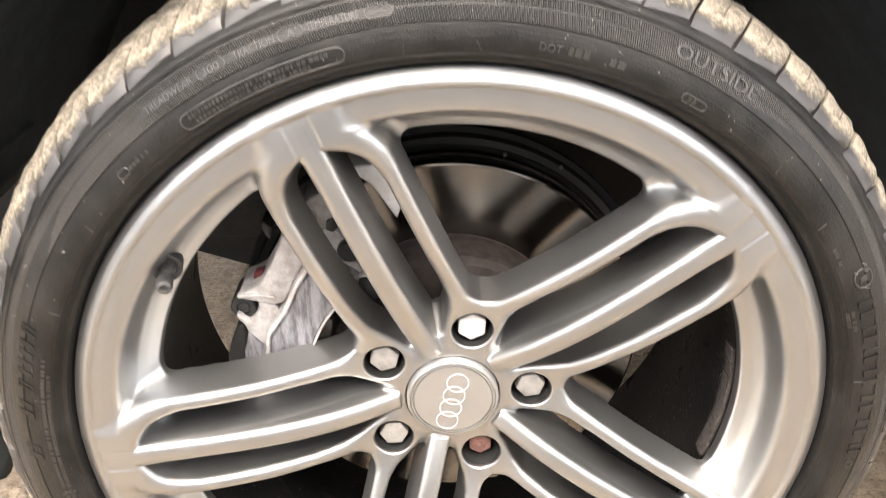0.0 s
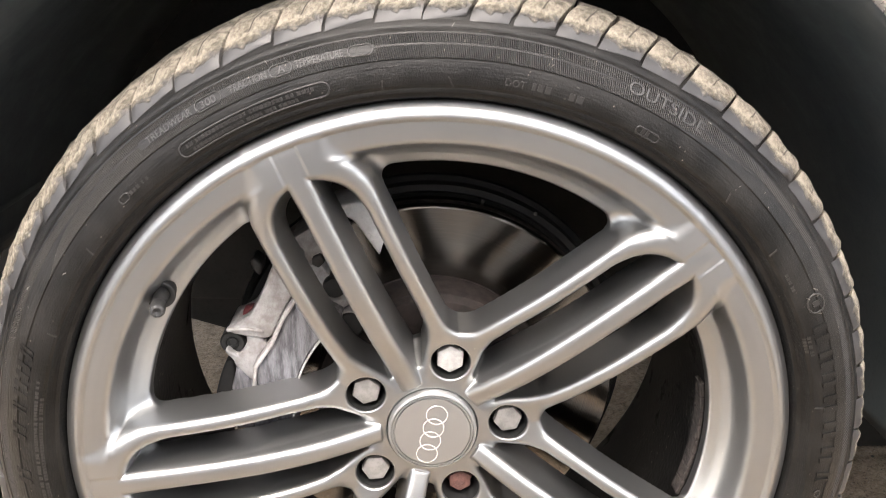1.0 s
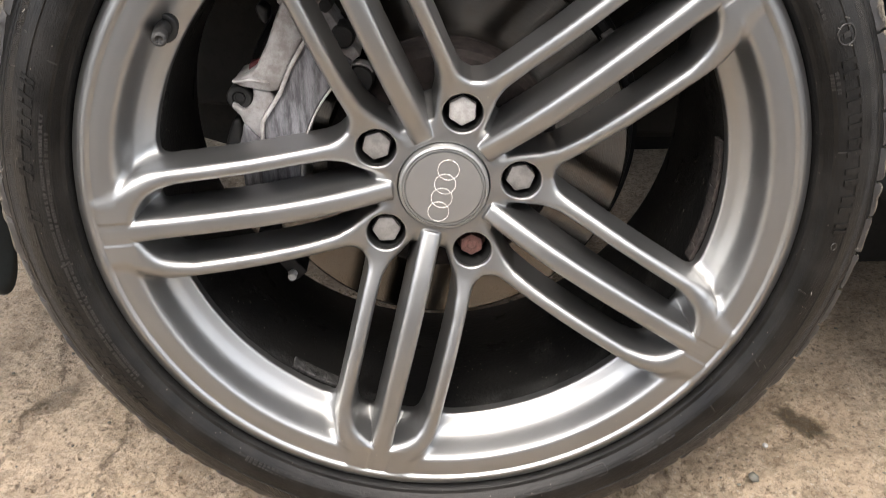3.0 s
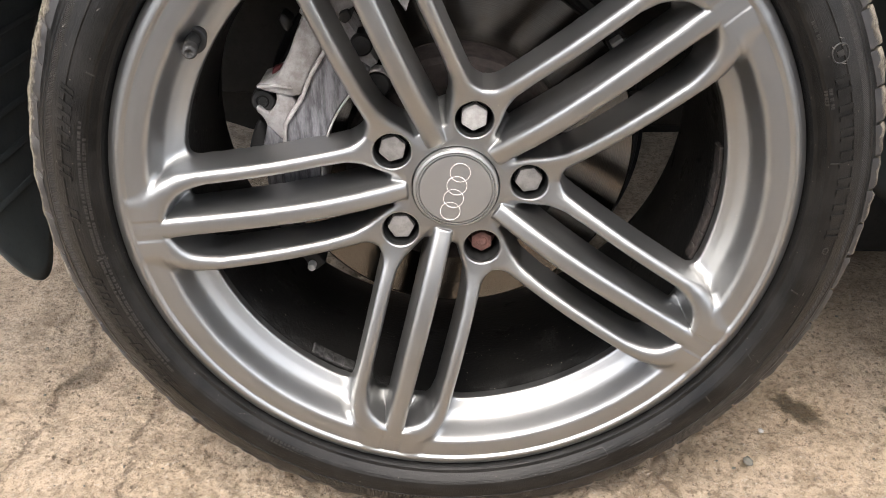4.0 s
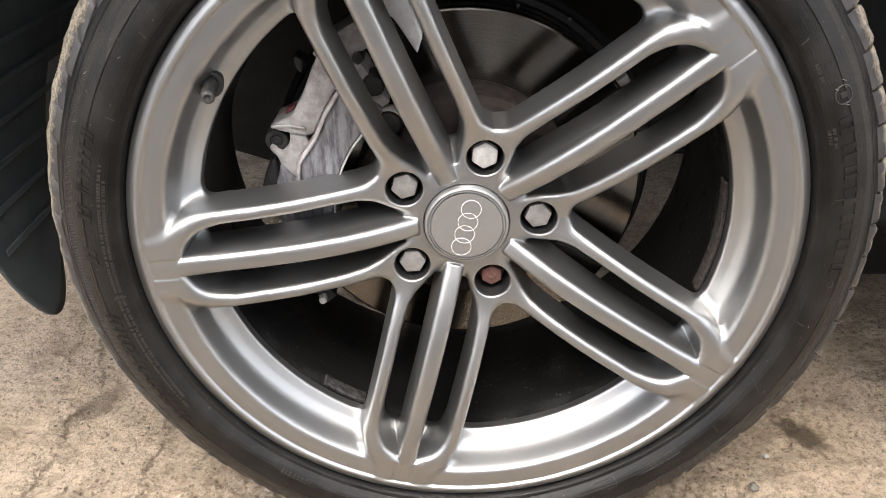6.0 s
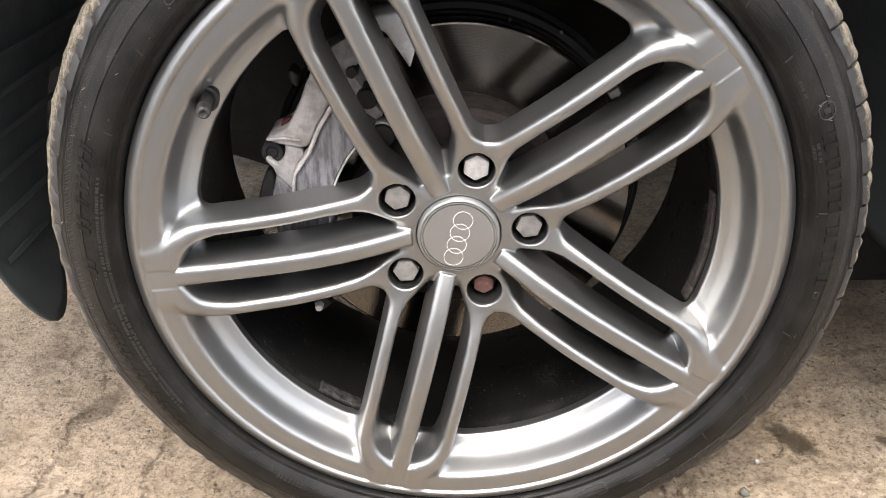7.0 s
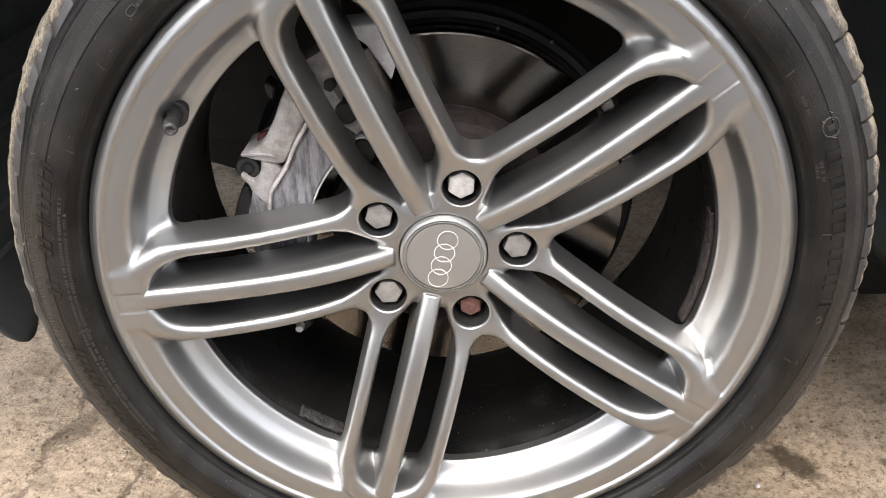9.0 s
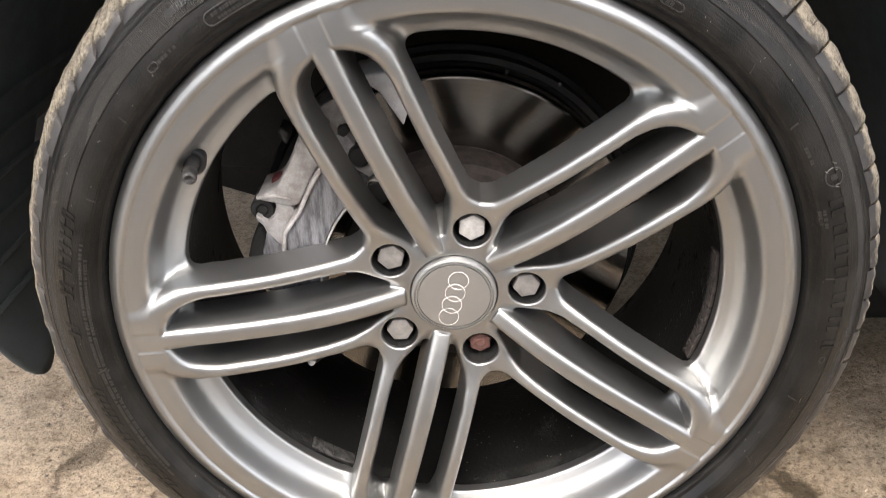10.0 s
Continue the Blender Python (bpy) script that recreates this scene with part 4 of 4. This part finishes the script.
part("pad_pin", prism([(-0.0790, 0.1175), (-0.0835, 0.1200), (-0.0830, 0.1255), (-0.0770, 0.1280), (-0.0740, 0.1220)], 0.022, 0.045, 0.0012), RUBBERY, caliper)
at = Vector((-0.1462, 0, 0.0580))
pin = turned("guide_bolt", [(0.0, 0.0285), (0.0046, 0.0285), (0.0052, 0.0268), (0.0082, 0.0268), (0.0093, 0.0282), (0.0095, 0.0560)], RUBBERY, caliper, "black caliper guide bolt", 32, at=at)
turned("bolt_socket", [(0.0, 0.0283), (0.0025, 0.0283), (0.0030, 0.0276), (0.0038, 0.0276), (0.0044, 0.0284)], RUBBERY, pin, count=24, at=at)
part("bleed_cap", prism([(-0.1390, 0.0750), (-0.1330, 0.0785), (-0.1300, 0.0835), (-0.1375, 0.0815)], 0.034, 0.044, 0.0012), RED, caliper, "faded red plastic cap")
part("rubber_boot", prism([(-0.1490, 0.0400), (-0.1545, 0.0395), (-0.1600, 0.0270), (-0.1650, 0.0110), (-0.1640, -0.0040), (-0.1500, -0.0060), (-0.1475, 0.0300)], 0.034, 0.056, 0.004, 3), RUBBERY, caliper)
hose = [(-0.1200, 0.1190), (-0.1262, 0.1240), (-0.1290, 0.1200), (-0.1262, 0.1120), (-0.1220, 0.1090)]
part("hose_clip", prism(hose, 0.030, 0.050, 0.0020, 2), RUBBERY, caliper)

part("lower_bracket", arc_block(0.1500, 0.1625, -131, -112, 0.050, 0.075, 0.0025), RUBBERY, caliper, "dirty black lower caliper bracket")
turned("slide_pin", [(0.0, 0.0420), (0.0030, 0.0425), (0.0036, 0.0440), (0.0036, 0.0520), (0.0050, 0.0525), (0.0050, 0.0560)], CHALK, caliper, "pale steel slide pin end", 24, at=Vector((-0.1250, 0, -0.0990)))
for a in (57.1, 75.5):
    part("shield_tab", arc_block(0.1510, 0.1610, a - 1.1, a + 1.1, 0.080, 0.094, 0.0008, 3), CAPGREY, disc)

# stick-on weights inside the barrel, a short row and a long dirty one
for first, count, step, mat, text in ((-142.0, 4, -2.9, LEAD, "dirty grey balance weight"), (82.0, 8, 3.5, CAKED, "balance weight caked in rusty dirt")):
    for n in range(count):
        a = first + step * n
        lo, hi = min(a, a + step * 0.992), max(a, a + step * 0.992)
        part("balance_weight", arc_block(0.2000, 0.2032, lo, hi, 0.0025, 0.0150, 0.0006, 5), mat, wheel, text)

# ---- the car round the wheel ----
car = new("parked_car")
tagged(car, "pale silver parked car with black plastic wheel arch", "car")


def liner():
    """Moulded arch liner: a curved shell that ends in a rounded tongue low on one side."""
    rows, verts, faces = 130, [], []
    ys = np.array([-0.048, -0.040, -0.020] + list(np.linspace(0.0, 0.2, 26)) + [0.26, 0.32, 0.36])
    for j, y in enumerate(ys):
        end = -107.9 + 5500 * (y - 0.062) ** 2 if y < 0.062 else -107.9 + 2400 * (y - 0.062) ** 2
        end = min(end, -78)
        for a in np.linspace(end, 99 if y < 0.3 else 104, rows):
            r = 0.387 + (0.0055 if j < 1 else 0.003 if j < 2 else 0.0) - 0.02 * max(0, (y - 0.28) / 0.08)
            p = polar(r, a, y)
            verts.append((p.x, p.y, p.z + H))
    n = len(ys)
    for j in range(n - 1):
        for i in range(rows - 1):
            faces.append((j * rows + i, j * rows + i + 1, (j + 1) * rows + i + 1, (j + 1) * rows + i))
    ob = link_mesh("arch_liner", verts, faces, BLACK, car, "black moulded plastic arch liner")
    shell = ob.modifiers.new("shell", "SOLIDIFY")
    shell.thickness, shell.offset = 0.003, 1
    for a in range(-96, -66, 5):
        pts = [polar(0.384, a - 0.5), polar(0.3836, a - 0.3), polar(0.3836, a + 0.3), polar(0.384, a + 0.5)]
        part("liner_rib", shifted(prism([(p.x, p.z) for p in pts], 0.03, 0.24, 0.0005), (0, 0, H)), BLACK, ob)


liner()


def wing():
    """The outer panel, cut round for the wheel, with a turned-in lip."""
    verts, faces, rows = [], [], 120
    outer = lambda a: min((1.15 if a > 0 else 0.70) / max(1e-6, abs(math.sin(a))), (0.62 if math.cos(a) > 0 else 0.10) / max(1e-6, abs(math.cos(a))))
    for a in np.radians(np.linspace(-80, 93, rows)):
        far = outer(a)
        for r, y in ((0.3935, -0.036), (0.3945, -0.047), (0.3955, -0.0525), (0.399, -0.0550), (0.43, -0.057), (0.43 + 0.5 * (max(far, 0.44) - 0.43), -0.060), (max(far, 0.44), -0.040)):
            verts.append((r * math.sin(a), y, H + r * math.cos(a)))
    for i in range(rows - 1):
        for k in range(6):
            faces.append((i * 7 + k, i * 7 + k + 1, (i + 1) * 7 + k + 1, (i + 1) * 7 + k))
    ob = link_mesh("wing", verts, faces, PAINT, car, "pale silver painted wing")
    shell = ob.modifiers.new("shell", "SOLIDIFY")
    shell.thickness, shell.offset = 0.0015, -1


wing()


def slab(name, x0, x1, y0, y1, z0, z1, mat, bevel=0.01, label=""):
    part(name, prism([(x0, z0), (x1, z0), (x1, z1), (x0, z1)], y0, y1, bevel, 3), mat, car, label)


# unseen top slab, added to keep sky light off the arch
slab("bonnet", -0.70, 1.15, -0.038, 0.48, 0.918, 0.948, PAINT, 0.012)
part("inner_wall", prism([(-0.62, 0.262), (-0.2, 0.246), (0.0, 0.215), (0.40, 0.200), (0.40, 0.90), (-0.62, 0.90)], 0.362, 0.40, 0.004), UNDER, car)
# black panel shaped so its lower edge fits the camera's view
part("edge_panel", prism([(-0.62, 0.275), (-0.314, 0.165), (-0.257, 0.145), (-0.12, 0.097), (-0.12, 0.5), (-0.62, 0.5)], 0.49, 0.53, 0.006), UNDER, car)
# heights of these two set how much light reaches the ground behind
slab("sill", 0.415, 1.15, 0.31, 0.50, 0.050, 0.30, UNDER, 0.02)
slab("sill_panel", 0.415, 1.15, -0.02, 0.312, 0.36, 0.90, BLACK, 0.02)
# three blocks added only to shade the ground seen through the wheel
slab("shade_block", -0.02, 0.45, 0.405, 0.69, 0.18, 0.50, UNDER, 0.02)
slab("shade_lid", -0.74, 1.15, 0.482, 1.10, 0.88, 0.91, UNDER, 0.01)
slab("shade_screen", 0.05, 1.15, 0.775, 0.80, 0.03, 0.89, UNDER, 0.005)
# unseen side screen and tray, added to limit the light from the left
slab("side_blocker", -0.74, -0.70, -0.02, 0.70, 0.55, 0.93, BLACK, 0.01)
slab("shade_tray", -0.72, -0.42, 0.36, 0.72, 0.34, 0.357, UNDER, 0.006)
# unseen floor and far screen, added to block sky light from behind
slab("shade_floor", -0.75, 1.15, 0.80, 1.70, 0.26, 0.28, UNDER, 0.006)
slab("far_blocker", -0.75, 1.15, 1.66, 1.70, 0.06, 0.90, UNDER, 0.01)
# black block placed to fit the camera's view of where the ground darkens
slab("edge_block", -0.75, 0.75, 0.70, 0.77, 0.085, 0.42, UNDER, 0.02)


# unseen wall added behind the viewer to darken the horizon the wheel reflects
tagged(part("horizon_blocker", prism([(-9, -0.05), (9, -0.05), (9, 2.6), (-9, 2.6)], -5.2, -5.0, 0.01), WALL), "plain grey wall added to darken the reflected horizon", "wall", kind="structure")

# unseen slab added for the viewer's body, to block light and reflections
tagged(part("viewer_blocker", prism([(-0.62, -0.05), (0.62, -0.05), (0.62, 1.25), (-0.62, 1.25)], -1.40, -1.22, 0.012), SHADE), "unseen grey slab standing in for the viewer's body", "wall", kind="structure")

# ---- grit on the ground ----
def pebble_mesh(bm, at, size, seed):
    out = bmesh.ops.create_icosphere(bm, subdivisions=1, radius=1.0)
    rnd = random.Random(seed)
    sx, sy, sz = size * rnd.uniform(0.7, 1.3), size * rnd.uniform(0.7, 1.3), size * rnd.uniform(0.4, 0.8)
    for v in out["verts"]:
        k = rnd.uniform(0.75, 1.1)
        v.co = Vector((v.co.x * sx * k, v.co.y * sy * k, v.co.z * sz * k)) + Vector(at)


def pebbles():
    bm = bmesh.new()
    pebble_mesh(bm, (0.277, 0.008, 0.003), 0.0068, 3)
    tagged(part("pebble", bm, STONE), "small grey pebble lying on the concrete", "pebble")
    bm = bmesh.new()
    pebble_mesh(bm, (0.304, 0.052, 0.002), 0.0032, 5)
    tagged(part("pebble", bm, CAPPALE), "tiny pale stone chip on the concrete", "pebble")
    rnd, bm = random.Random(9), bmesh.new()
    for n in range(700):
        pebble_mesh(bm, (rnd.uniform(-0.75, 0.75), rnd.uniform(-0.2, 0.55), -0.001), 0.0006 + 0.0022 * rnd.random() ** 4, n)
    tagged(part("grit", bm, STONE), "loose grit scattered over the concrete", "grit", kind="stuff")


pebbles()
